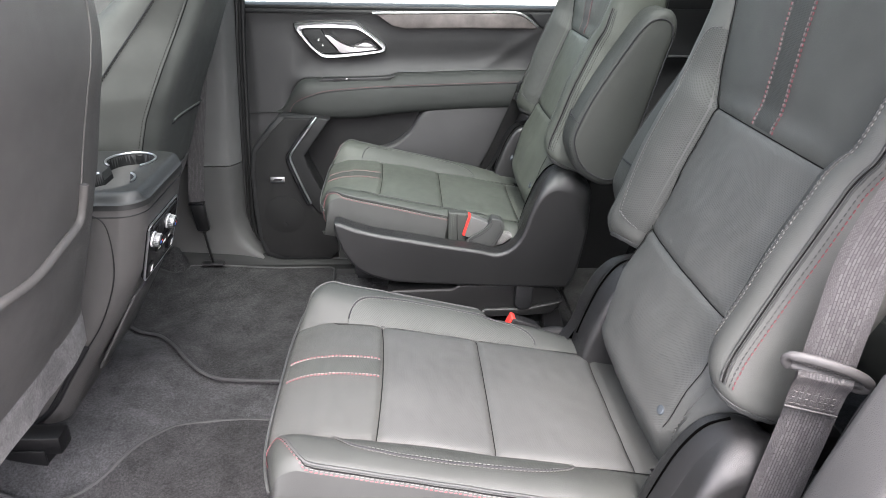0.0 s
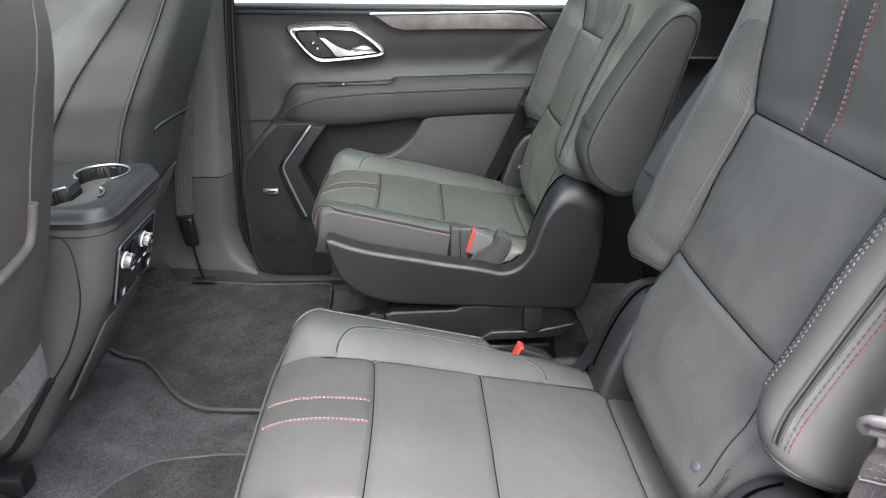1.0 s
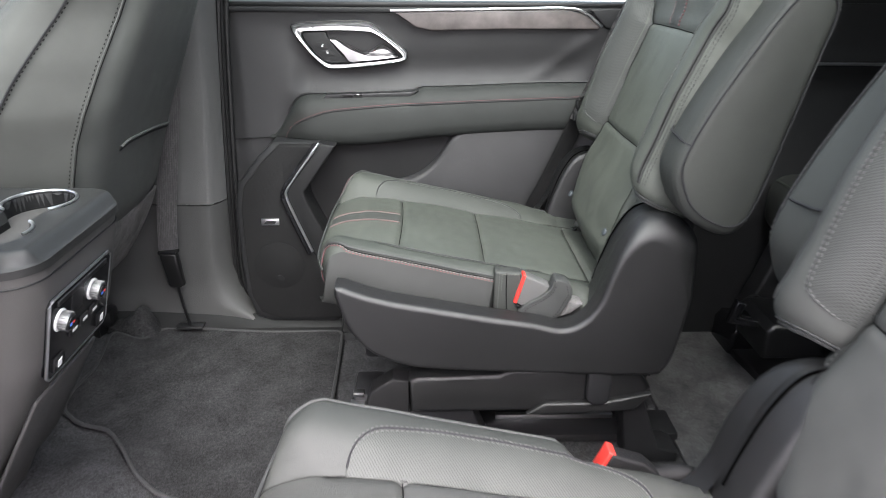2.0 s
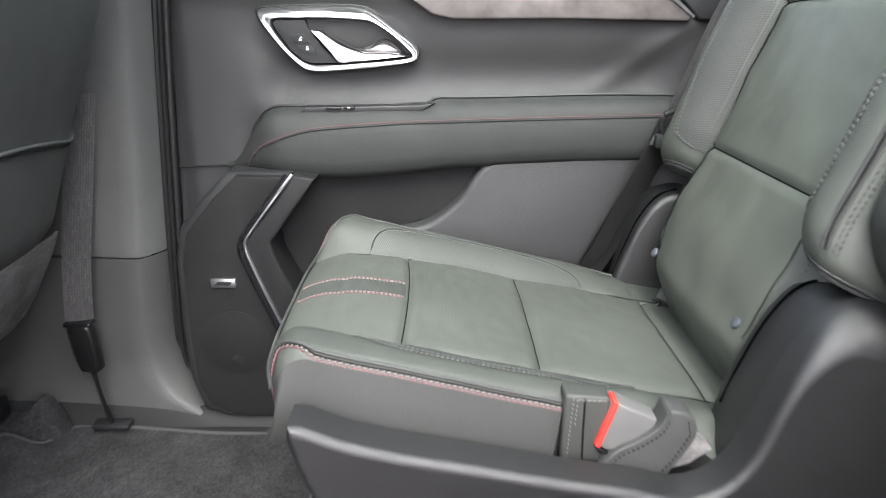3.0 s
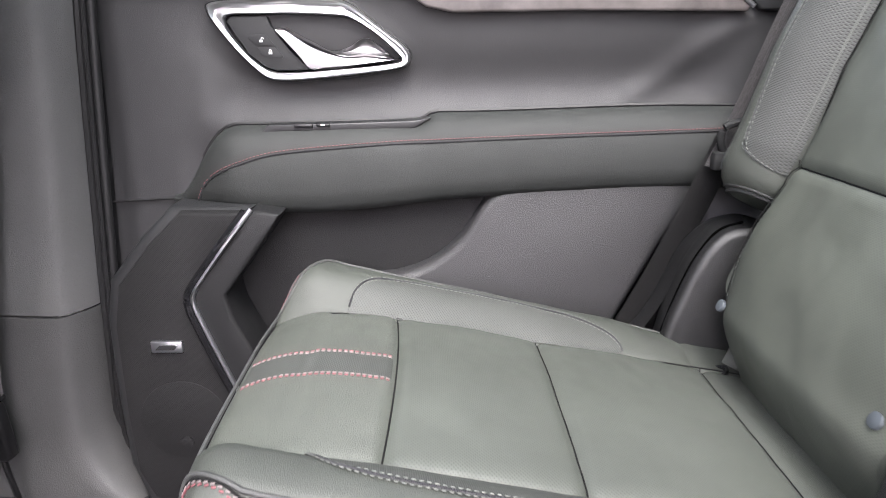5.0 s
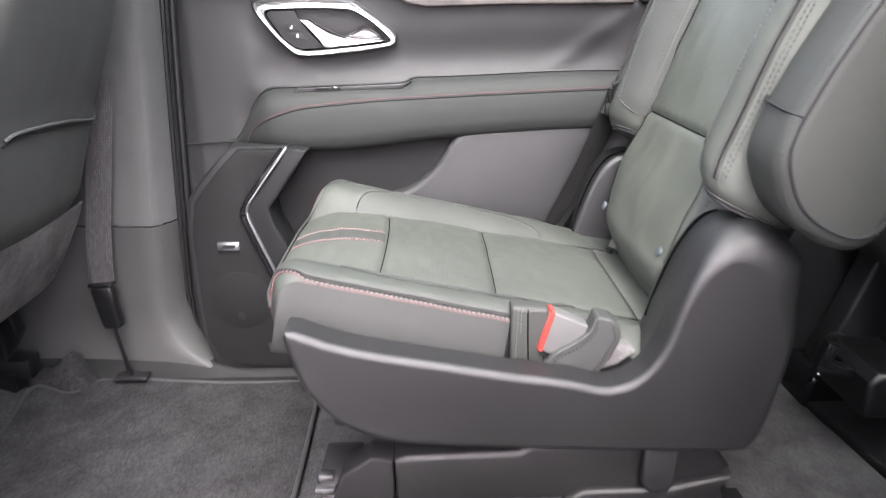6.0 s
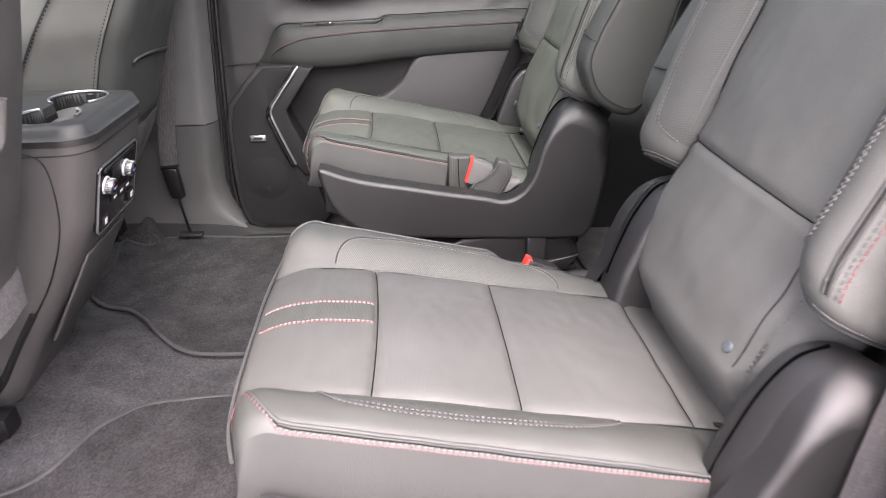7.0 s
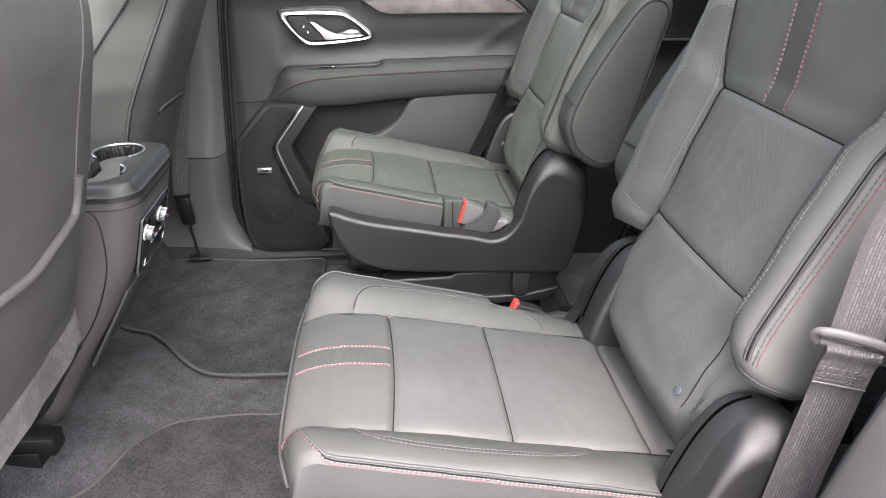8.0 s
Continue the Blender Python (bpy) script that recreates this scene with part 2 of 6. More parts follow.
BLUE_MARK = material("blue_print", (0.05, 0.16, 0.6), 0.5)
HEADLINER = carpet("headliner_cloth", (0.35, 0.34, 0.33), 600.0, 0.1)
PAINT = material("white_body_paint", (0.75, 0.75, 0.74), 0.25)
CONCRETE = carpet("concrete_lot", (0.17, 0.167, 0.162), 60.0, 0.15)


def tinted(name, color):
    """Clear tinted glass: light passes coloured, a little is mirrored."""
    m = bpy.data.materials.new(name)
    m.use_nodes = True
    t = m.node_tree
    t.nodes.remove(t.nodes["Principled BSDF"])
    clear = node(m, "ShaderNodeBsdfTransparent")
    clear.inputs["Color"].default_value = (*color, 1)
    gloss = node(m, "ShaderNodeBsdfGlossy", Roughness=0.02)
    mix = node(m, "ShaderNodeMixShader", Fac=0.06)
    t.links.new(clear.outputs[0], mix.inputs[1])
    t.links.new(gloss.outputs[0], mix.inputs[2])
    t.links.new(mix.outputs[0], t.nodes["Material Output"].inputs["Surface"])
    return m


GLASS = tinted("side_glass", (0.78, 0.83, 0.80))
PRIVACY = tinted("privacy_glass", (0.45, 0.48, 0.46))
DOORGLASS = tinted("rear_door_glass", (0.7, 0.74, 0.715))
# tint sets how much skylight the assumed roof opening passes
ROOFGLASS = tinted("assumed_roof_glass", (0.66, 0.695, 0.675))

# ---- mesh helpers ----
ORIGIN = {}


def thing(name, where, label, category, group="", kind=""):
    """A top-level Empty at its base."""
    ob = new(name)
    ob.location = where
    ORIGIN[ob] = Vector(where)
    return tagged(ob, label, category, group, kind)


def part(name, bm, mat, parent, label="", smooth=True, kind=""):
    """Links a bmesh in world coordinates as one mesh under a thing or a part."""
    o = ORIGIN[parent]
    bmesh.ops.translate(bm, verts=bm.verts, vec=-o)
    ob = finish(name, bm, mat, smooth)
    ob.parent = parent
    ORIGIN[ob] = o
    return tagged(ob, label, kind=kind)


def finish(name, bm, mat, smooth=True):
    me = bpy.data.meshes.new(name)
    bmesh.ops.recalc_face_normals(bm, faces=bm.faces)
    for f in bm.faces:
        f.smooth = smooth
    bm.to_mesh(me)
    bm.free()
    me.materials.append(mat)
    if smooth:
        me.set_sharp_from_angle(angle=radians(42))
    return new(name, me)


def solid(name, bm, mat, label, category, kind="", group="", smooth=True):
    """A top-level mesh, with its origin at the middle of its base."""
    lo = [min(v.co[i] for v in bm.verts) for i in range(3)]
    hi = [max(v.co[i] for v in bm.verts) for i in range(3)]
    o = Vector(((lo[0] + hi[0]) / 2, (lo[1] + hi[1]) / 2, lo[2]))
    bmesh.ops.translate(bm, verts=bm.verts, vec=-o)
    ob = finish(name, bm, mat, smooth)
    ob.location = o
    ORIGIN[ob] = o
    return tagged(ob, label, category, group, kind)


def mesh(verts, faces):
    me = bpy.data.meshes.new("tmp")
    me.from_pydata([tuple(v) for v in verts], [], faces)
    bm = bmesh.new()
    bm.from_mesh(me)
    bpy.data.meshes.remove(me)
    return bm


def sheet(rows, wrap=False, cap=False):
    """A skin over rows of points; wrap closes each row into a ring."""
    n, m = len(rows), len(rows[0])
    verts = [p for r in rows for p in r]
    faces = []
    for i in range(n - 1):
        for j in range(m if wrap else m - 1):
            k = (j + 1) % m
            faces.append((i * m + j, i * m + k, (i + 1) * m + k, (i + 1) * m + j))
    if cap:
        faces += [tuple(range(m))[::-1], tuple((n - 1) * m + j for j in range(m))]
    return mesh(verts, faces)


def slab(rows, vec):
    """A skin over rows of points with a second skin shifted by vec, closed at the rim."""
    bm = sheet(rows)
    faces = list(bm.faces)
    new_geom = bmesh.ops.extrude_face_region(bm, geom=faces, use_keep_orig=True)["geom"]
    bmesh.ops.translate(bm, verts=[g for g in new_geom if isinstance(g, bmesh.types.BMVert)], vec=Vector(vec))
    return bm


def curve(points, n=8, closed=False):
    """Catmull-Rom through the points, n steps a span."""
    p = [Vector(q) for q in points]
    if closed:
        p = [p[-1]] + p + [p[0], p[1]]
    else:
        p = [2 * p[0] - p[1]] + p + [2 * p[-1] - p[-2]]
    out = []
    for i in range(1, len(p) - 2):
        a, b, c, d = p[i - 1 : i + 3]
        for k in range(n):
            t = k / n
            out.append(0.5 * (2 * b + (c - a) * t + (2 * a - 5 * b + 4 * c - d) * t * t + (3 * b - 3 * c + d - a) * t ** 3))
    if not closed:
        out.append(p[-2])
    return out


def tube(points, r, seg=8, closed=False):
    p = [Vector(q) for q in points]
    rows = []
    up = Vector((0.13, 0.2, 0.97))
    for i, q in enumerate(p):
        a = p[i - 1] if i or closed else p[0]
        b = p[(i + 1) % len(p)] if i < len(p) - 1 or closed else p[-1]
        t = (b - a).normalized()
        x = t.cross(up).normalized()
        y = x.cross(t).normalized()
        rows.append([q + r * (math.cos(k * 2 * math.pi / seg) * x + math.sin(k * 2 * math.pi / seg) * y) for k in range(seg)])
    if closed:
        rows.append(rows[0])
    bm = sheet(rows, True, not closed)
    if closed:
        bmesh.ops.remove_doubles(bm, verts=bm.verts, dist=1e-6)
    return bm


def prism(outline, place, d0, d1, bevel=0.0, seg=3):
    """Extrudes a 2D outline from depth d0 to d1; place maps (a, b, depth) to the world."""
    n = len(outline)
    v = [place(a, b, d0) for a, b in outline] + [place(a, b, d1) for a, b in outline]
    f = [tuple(range(n))[::-1], tuple(range(n, 2 * n))] + [(i, (i + 1) % n, n + (i + 1) % n, n + i) for i in range(n)]
    bm = mesh(v, f)
    bmesh.ops.recalc_face_normals(bm, faces=bm.faces)
    if bevel:
        caps = [fa for fa in bm.faces if len(fa.verts) == n]
        edges = list({e for fa in caps for e in fa.edges})
        bmesh.ops.bevel(bm, geom=edges, offset=bevel, segments=seg, profile=0.5, affect="EDGES", clamp_overlap=True)
    return bm


def box(x0, x1, y0, y1, z0, z1, bevel=0.004, seg=2):
    bm = bmesh.new()
    bmesh.ops.create_cube(bm, size=1.0)
    for v in bm.verts:
        v.co = Vector(((x0 + x1) / 2 + v.co.x * (x1 - x0), (y0 + y1) / 2 + v.co.y * (y1 - y0), (z0 + z1) / 2 + v.co.z * (z1 - z0)))
    if bevel:
        bmesh.ops.bevel(bm, geom=list(bm.edges), offset=bevel, segments=seg, profile=0.5, affect="EDGES", clamp_overlap=True)
    return bm


def merge(*parts):
    bm = bmesh.new()
    for b in parts:
        me = bpy.data.meshes.new("tmp")
        b.to_mesh(me)
        b.free()
        bm.from_mesh(me)
        bpy.data.meshes.remove(me)
    return bm


def disc(center, axis, r, depth, seg=20, bevel=0.0):
    """A short round body along an axis."""
    bm = bmesh.new()
    bmesh.ops.create_cone(bm, cap_ends=True, segments=seg, radius1=r, radius2=r, depth=depth)
    if bevel:
        bmesh.ops.bevel(bm, geom=[e for e in bm.edges if len(e.link_faces) == 2 and any(len(f.verts) > 4 for f in e.link_faces)],
                        offset=bevel, segments=2, profile=0.5, affect="EDGES")
    q = Vector((0, 0, 1)).rotation_difference(Vector(axis).normalized())
    bm.transform(Matrix.Translation(center) @ q.to_matrix().to_4x4())
    return bm


def stitches(points, r=0.0009, length=0.0058, gap=0.0024, slant=0.0, side=None):
    """A row of single thread stitches lying along a line; slant turns each one towards side."""
    p = [Vector(q) for q in points]
    dist = [0.0]
    for a, b in zip(p, p[1:]):
        dist.append(dist[-1] + (b - a).length)

    def at(d):
        d = min(max(d, 0.0), dist[-1] - 1e-7)
        i = next(k for k in range(len(dist) - 1) if dist[k + 1] > d)
        return p[i].lerp(p[i + 1], (d - dist[i]) / max(dist[i + 1] - dist[i], 1e-9))

    verts, faces, d, r = [], [], 0.0, r * 0.85
    while d + length <= dist[-1]:
        a, b = at(d), at(d + length)
        if side is not None and slant:
            a, b = a - Vector(side) * slant, b + Vector(side) * slant
        t = (b - a).normalized()
        x = t.cross(Vector((0.2, 0.1, 0.97))).normalized()
        y = x.cross(t)
        o = len(verts)
        verts.append(a)
        for k, w in ((0.2, 1.0), (0.8, 1.0)):
            verts += [a.lerp(b, k) + r * w * (math.cos(g) * x + math.sin(g) * y) for g in (0.3, 1.57, 2.84, 3.9, 5.5)]
        verts.append(b)
        for k in range(5):
            n = (k + 1) % 5
            faces += [(o, o + 1 + n, o + 1 + k), (o + 1 + k, o + 1 + n, o + 6 + n, o + 6 + k), (o + 11, o + 6 + k, o + 6 + n)]
        d += length + gap
    return mesh(verts, faces)


def smoothstep(a, b, x):
    t = min(max((x - a) / (b - a), 0.0), 1.0)
    return t * t * (3 - 2 * t)


def interp(x, table):
    """Piecewise smooth value from (x, value) rows."""
    if x <= table[0][0]:
        return table[0][1]
    for (a, u), (b, v) in zip(table, table[1:]):
        if x <= b:
            return u + (v - u) * (x - a) / (b - a)
    return table[-1][1]


def ribbon(points, width, across, mat_uv=0.0045, thick=0.0012):
    """A flat band along points, its width along the vector(s) across, with a woven layout of its own."""
    p = [Vector(q) for q in points]
    w = [Vector(a).normalized() for a in (across if isinstance(across, list) else [across] * len(p))]
    cols = 9
    bm = bmesh.new()
    uv = bm.loops.layers.uv.new("weave")
    grid, run = [], 0.0
    for i, q in enumerate(p):
        if i:
            run += (q - p[i - 1]).length
        t = (p[min(i + 1, len(p) - 1)] - p[max(i - 1, 0)]).normalized()
        n = t.cross(w[i]).normalized()
        row = []
        for k in range(cols):
            u = k / (cols - 1) - 0.5
            row.append((bm.verts.new(q + w[i] * (u * width) + n * (thick * (1 - (2 * u) ** 6))), u * width, run))
        grid.append(row)
    for a, b in zip(grid, grid[1:]):
        for k in range(cols - 1):
            q = (a[k], a[k + 1], b[k + 1], b[k])
            f = bm.faces.new([v for v, _, _ in q])
            for loop, (_, u, v) in zip(f.loops, q):
                loop[uv].uv = (u / mat_uv, v / mat_uv)
    bmesh.ops.solidify(bm, geom=list(bm.faces), thickness=thick)
    return bm

# ---- the seats of the second row ----
BACK0, BACK_UP, BACK_OUT = Vector((0.359, 0, 0.404)), Vector((0.423, 0, 0.906)), Vector((-0.906, 0, 0.423))
CUSH0, CUSH_BACK, CUSH_UP = Vector((-0.013, 0, 0.4085)), Vector((0.9827, 0, -0.185)), Vector((0.185, 0, 0.9827))

FRONT_ROLL = [(-0.080, -0.078), (-0.102, -0.077), (-0.117, -0.070), (-0.126, -0.058), (-0.1275, -0.046), (-0.120, -0.033), (-0.102, -0.0215), (-0.077, -0.0125), (-0.05, -0.0072)]
SIDE_ROLL = [(-0.080, -0.076), (-0.101, -0.074), (-0.115, -0.066), (-0.123, -0.052), (-0.1245, -0.036), (-0.121, -0.018), (-0.111, -0.006), (-0.093, 0.0), (-0.05, 0.0)]
FRONT_ROLL = [(p.x, p.y) for p in curve([Vector((a, b, 0)) for a, b in FRONT_ROLL], 3)]
SIDE_ROLL = [(p.x, p.y) for p in curve([Vector((a, b, 0)) for a, b in SIDE_ROLL], 3)]


def second_row_seat(xo, yc, turn, label, loose):
    """One captain's chair. s runs from its inboard (minus) to its outboard side; turn is +1 where outboard is +y."""
    # back copies are brightened to stand in for light from ahead
    holes, holes_back, plain, plain_back = (PERFORATED, PERFORATED_BACK_LIT, LEATHER, LEATHER) if turn > 0 else (PERFORATED_NEAR, PERFORATED_NEAR_BACK_LIT, LEATHER_NEAR, LEATHER_NEAR_BACK_LIT)
    # cushion bolsters take a darkened copy of the seat leather
    bolster_mat = BOLSTER_SHADED if turn > 0 else LEATHER_SHADED
    # far seat: the thread colour with shadow painted in
    back_thread = SHADED_THREAD if turn > 0 else PALE_BACK
    thread = SHADED_THREAD if turn > 0 else PALE
    seat = thing("captain_chair", (0.18 + xo, yc, 0.0), label, "car seat", "second row captain's chairs")

    def place(x, s, z):
        return Vector((x + xo, yc + turn * s, z))

    def cush(a, s, o):
        p = CUSH0 + CUSH_BACK * a + CUSH_UP * o
        return place(p.x, s * 1.035, p.z)

    def back(a, s, o):
        p = BACK0 + BACK_UP * a + BACK_OUT * (o + 0.080 * max(0.0, a - 0.18) + 0.30 * max(0.0, a - 0.43))
        return place(p.x, s, p.z)

    # cushion: lateral stations from one lower side over the top to the other
    INS, EDGE = 0.136, 0.226
    side = [(0.212, -0.15), (0.228, -0.12), (0.233, -0.08), (0.230, -0.045), (0.224, -0.020), (0.217, 0.002), (0.211, 0.014), (0.202, 0.0215), (0.190, 0.0250), (0.178, 0.0245),
            (0.166, 0.0195), (0.156, 0.0145), (0.148, 0.009), (0.1415, 0.0035), (0.138, 0.0)]
    side = [(s, 0.8 * o if o > 0 else o) for s, o in side]
    stations = [(-s, o) for s, o in side] + [(-INS, -0.004)]
    inner = [-0.1335, -0.13, -0.124] + [-0.115 + 0.23 * k / 30 for k in range(31)] + [0.124, 0.13, 0.1335]
    stations += [(s, None) for s in inner] + [(INS, -0.004)] + [(s, o) for s, o in side[::-1]]

    def seam_rows(s):
        bow = (s / INS) ** 2
        return [-0.05, 0.026 - 0.004 * bow, 0.182 + 0.002 * bow, 0.375 + 0.008 * bow, 0.50]

    def rise(a, s):
        """Bolsters climb evenly towards the front; their outer edge most of all."""
        front = 1 - min(max((a + 0.10) / 0.36, 0.0), 1.0)
        return front * (0.007 * smoothstep(0.138, 0.170, abs(s)) + 0.006 * smoothstep(0.195, 0.212, abs(s)))

    def groove(d, width=0.0045, depth=0.005):
        return -depth * math.exp(-(d / width) ** 2)

    spans = [(0, 1, 20), (1, 2, 32), (2, 3, 34), (3, 4, 16)]
    rows = []
    row_a = []
    for n, (a_mid, o_mid) in enumerate(FRONT_ROLL[:-1]):
        row = []
        row_a.append(a_mid)
        for s, h in stations:
            side_mix = smoothstep(0.132, 0.165, abs(s))
            a, o = a_mid + (SIDE_ROLL[n][0] - a_mid) * side_mix, o_mid + (SIDE_ROLL[n][1] - o_mid) * side_mix
            lat = (0.006 * (1 - (s / INS) ** 2) if h is None else h)
            k = smoothstep(-0.085, -0.02, o)
            pull = 0.024 * (abs(s) / 0.23) ** 4 * smoothstep(-0.052, -0.105, a) + 0.009 * smoothstep(-0.055, -0.11, a)
            lift = rise(a, s) * smoothstep(-0.08, -0.03, o)
            row.append(cush(a + pull, s * (0.965 + 0.035 * k), o + lat * k + lift if lat > -0.01 else max(min(o + lift, lat + lift), -0.078)))
        rows.append(row)
    for i, j, n in spans:
        for k in range(n):
            row = []
            row_a.append(seam_rows(0)[i] + (seam_rows(0)[j] - seam_rows(0)[i]) * k / n)
            for s, h in stations:
                seams = seam_rows(min(max(s, -INS), INS))
                t = k / n
                a = seams[i] + (seams[j] - seams[i]) * t
                near = min(abs(a - q) for q in seams[1:4])
                if h is None:
                    o = 0.008 * (1 - (s / INS) ** 2) - 0.004 * math.exp(-((INS - abs(s)) / 0.006) ** 2) + groove(near)
                    o += 0.003 * math.sin(math.pi * t) if i in (1, 2) else (-0.0072 * (1 - t) ** 2 if i == 0 else 0.0)
                    o += 0.0016 * noise.noise(Vector((a * 18 + turn, s * 18, 3.1))) + 0.0007 * noise.noise(Vector((a * 60, s * 60 + turn, 7.1)))
                else:
                    rear = smoothstep(0.26, 0.40, a)
                    o = h if h < -0.01 else h * (1 - 0.75 * rear)
                    o += rise(a, s)
                    if i == 0:
                        o -= 0.0072 * (1 - t) ** 2 * (1 - smoothstep(0.134, 0.165, abs(s)))
                    o += 0.0012 * noise.noise(Vector((a * 22, s * 22, 9.1 + turn)))
                    if abs(s) > INS + 0.001 and h >= 0:
                        o += groove(a - 0.375, 0.004, 0.003)
                notch = smoothstep(0.188, 0.204, a) * (1 - smoothstep(0.34, 0.37, a)) * smoothstep(0.192, 0.222, -s)
                o -= (0.024 if turn > 0 else 0.030) * smoothstep(0.195, 0.23 if turn > 0 else 0.215, a) * smoothstep(0.168, 0.212, -s)
                row.append(cush(a, s + 0.027 * notch, o))
            rows.append(row)
    rows.append([cush(0.50, s, (0.0 if h is None else min(h, 0.005))) for s, h in stations])
    rows.append([cush(0.505, s, -0.12) for s, h in stations])
    # the panels are cut along their seams
    m = len(stations)
    li = next(k for k, (s, h) in enumerate(stations) if abs(s + INS) < 1e-6)
    ri = next(k for k, (s, h) in enumerate(stations) if abs(s - INS) < 1e-6)

    def cut(r0, r1, c0, c1):
        return sheet([r[c0 : c1 + 1] for r in rows[r0 : r1 + 1]])

    nf = len(FRONT_ROLL) - 1
    cuts = [0, nf + 20, nf + 52, nf + 86, len(rows) - 1]
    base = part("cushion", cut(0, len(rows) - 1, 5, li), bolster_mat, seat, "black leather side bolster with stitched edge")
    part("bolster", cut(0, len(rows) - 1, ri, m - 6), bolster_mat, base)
    # upright sides get the leather with shade painted in
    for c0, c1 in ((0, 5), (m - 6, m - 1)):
        part("side_panel", cut(0, len(rows) - 1, c0, c1), SIDE_SHADE, base, "upright leather side of the cushion, shade put into its colour")
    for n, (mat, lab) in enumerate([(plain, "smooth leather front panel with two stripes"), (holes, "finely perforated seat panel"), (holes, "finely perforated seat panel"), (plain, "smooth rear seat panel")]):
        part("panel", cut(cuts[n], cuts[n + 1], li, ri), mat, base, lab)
    # thin dark seams between the panels
    def seam_line(points):
        return tube(points, 0.0008, 6)

    for r in cuts[1:4]:
        part("seam", seam_line([p + CUSH_UP * 0.0006 for p in rows[r][li : ri + 1]]), SEAM, base)
    for c in (li, ri):
        part("seam", seam_line([r[c] + CUSH_UP * 0.0012 for r in rows[8:-2]]), SEAM, base)
    def top(a, s, up=0.0009):
        n = next(k for k in range(10, len(row_a) - 1) if row_a[k + 1] >= a)
        f = min(max((a - row_a[n]) / max(row_a[n + 1] - row_a[n], 1e-6), 0.0), 1.0)
        c = next(k for k in range(m - 1) if stations[k + 1][0] >= s)
        g = (s - stations[c][0]) / (stations[c + 1][0] - stations[c][0])
        p = rows[n][c].lerp(rows[n][c + 1], g).lerp(rows[n + 1][c].lerp(rows[n + 1][c + 1], g), f)
        return p + Vector((-0.35, 0, 0.94)) * up

    # front piping, side welts and the stitch rows
    part("piping", tube(curve([cush(-0.1195 + 0.024 * (abs(s) / 0.23) ** 4, s * 0.985, -0.036 + 0.012 * smoothstep(0.14, 0.2, abs(s))) for s in [k * 0.022 for k in range(-10, 11)]], 3), 0.0020, 6), WELT, base, "front edge piping")
    for sg in (-1, 1):
        last = 82 if sg < 0 else len(rows) - 18
        col = lambda k: k if sg < 0 else m - 1 - k
        def line(k0, k1, f, up):
            pts = []
            for n, r in enumerate(rows[5:last]):
                c = k0 + (k1 - k0) * f + (6.5 if sg > 0 else 2.2) * smoothstep(19.0, 8.5, n)
                i = int(c)
                pts.append(r[col(i)].lerp(r[col(i + 1)], c - i) + Vector((-0.0008, turn * sg * 0.0010, up)))
            return pts
        part("welt", tube(line(6, 5, 0.10, 0.0008), 0.0020, 6), WELT, base)
        part("welt_groove", tube(line(6, 5, 0.42, 0.0), 0.0009, 6), SEAM, base)
        part("red_stitching", stitches(line(6, 5, 0.84, 0.0003), 0.0010, 0.0046, 0.0014, 0.0008, (0, 0, 1)), RED, base, "red double stitching along the welt", kind="stuff")
        part("pale_stitching", stitches(line(6, 5, 0.62, 0.0004), 0.0010, 0.0046, 0.0014, 0.0008, (0, 0, 1)), PALE if turn < 0 else STRIPE, base, "pale stitching along the welt", kind="stuff")
        # embossed patch on the bolster, outlined by two rows of stitches
        def patch(a, s):
            return top(a, sg * s, 0.0014)
        rim = [(-0.034, 0.1365), (-0.031, 0.156), (-0.017, 0.172), (0.005, 0.181), (0.06, 0.186), (0.15, 0.185), (0.225, 0.178), (0.262, 0.166), (0.28, 0.152), (0.284, 0.1365)]
        path = curve([Vector((a, s, 0)) for a, s in rim], 6)
        wide = [[patch(q.x, 0.1346 + (q.y - 0.1346) * k / 6) for k in range(7)] for q in path]
        part("embossed_patch", sheet(wide), COARSE, base, "embossed leather patch")
        part("patch_seam", tube([patch(q.x, max(q.y - 0.0028, 0.141)) for q in path], 0.0013, 6), BINDING, base)
        for inset in (0.0, -0.0058):
            part("patch_stitching", stitches([patch(q.x, max(q.y + inset, 0.141)) + Vector((0, 0, 0.0002)) for q in path], 0.0007, 0.0038, 0.0016), thread, base, kind="stuff")
    # two stripes with doubled red and pale thread on the front panel
    runs = [-0.120 + 0.142 * k / 40 for k in range(41)]
    cs = 0.0 if turn > 0 else -0.010
    part("stripe_band", sheet([[top(a, cs + d, 0.0007) for d in (-0.018, -0.009, 0, 0.009, 0.018)] for a in runs]), COARSE, base, "embossed band between stitched stripes")
    for d in (-0.022, 0.022):
        part("stripe_stitching", stitches([top(a, cs + d * 1.04) for a in runs], 0.0009, 0.0044, 0.0010), RED, base, "red stripe stitching", kind="stuff")
        part("stripe_edging", stitches([top(a, cs + d * 0.91) for a in runs], 0.0009, 0.0044, 0.0010), STRIPE, base, "pale stripe stitching", kind="stuff")

    BUTTONS = ((0.036, -0.128), (0.020, 0.138)) if turn > 0 else ((0.026, -0.135), (0.040, 0.128))
    # backrest core: lower pad, middle panel and upper panel
    WI = [(-0.075, 0.136), (0.0, 0.147), (0.034, 0.155), (0.076, 0.160), (0.12, 0.163), (0.155, 0.158), (0.2, 0.150), (0.36, 0.151), (0.398, 0.151), (0.43, 0.174), (0.475, 0.181), (0.52, 0.188), (0.6, 0.202), (0.8, 0.212)]
    seams = [-0.075, 0.192, 0.399, 0.80]
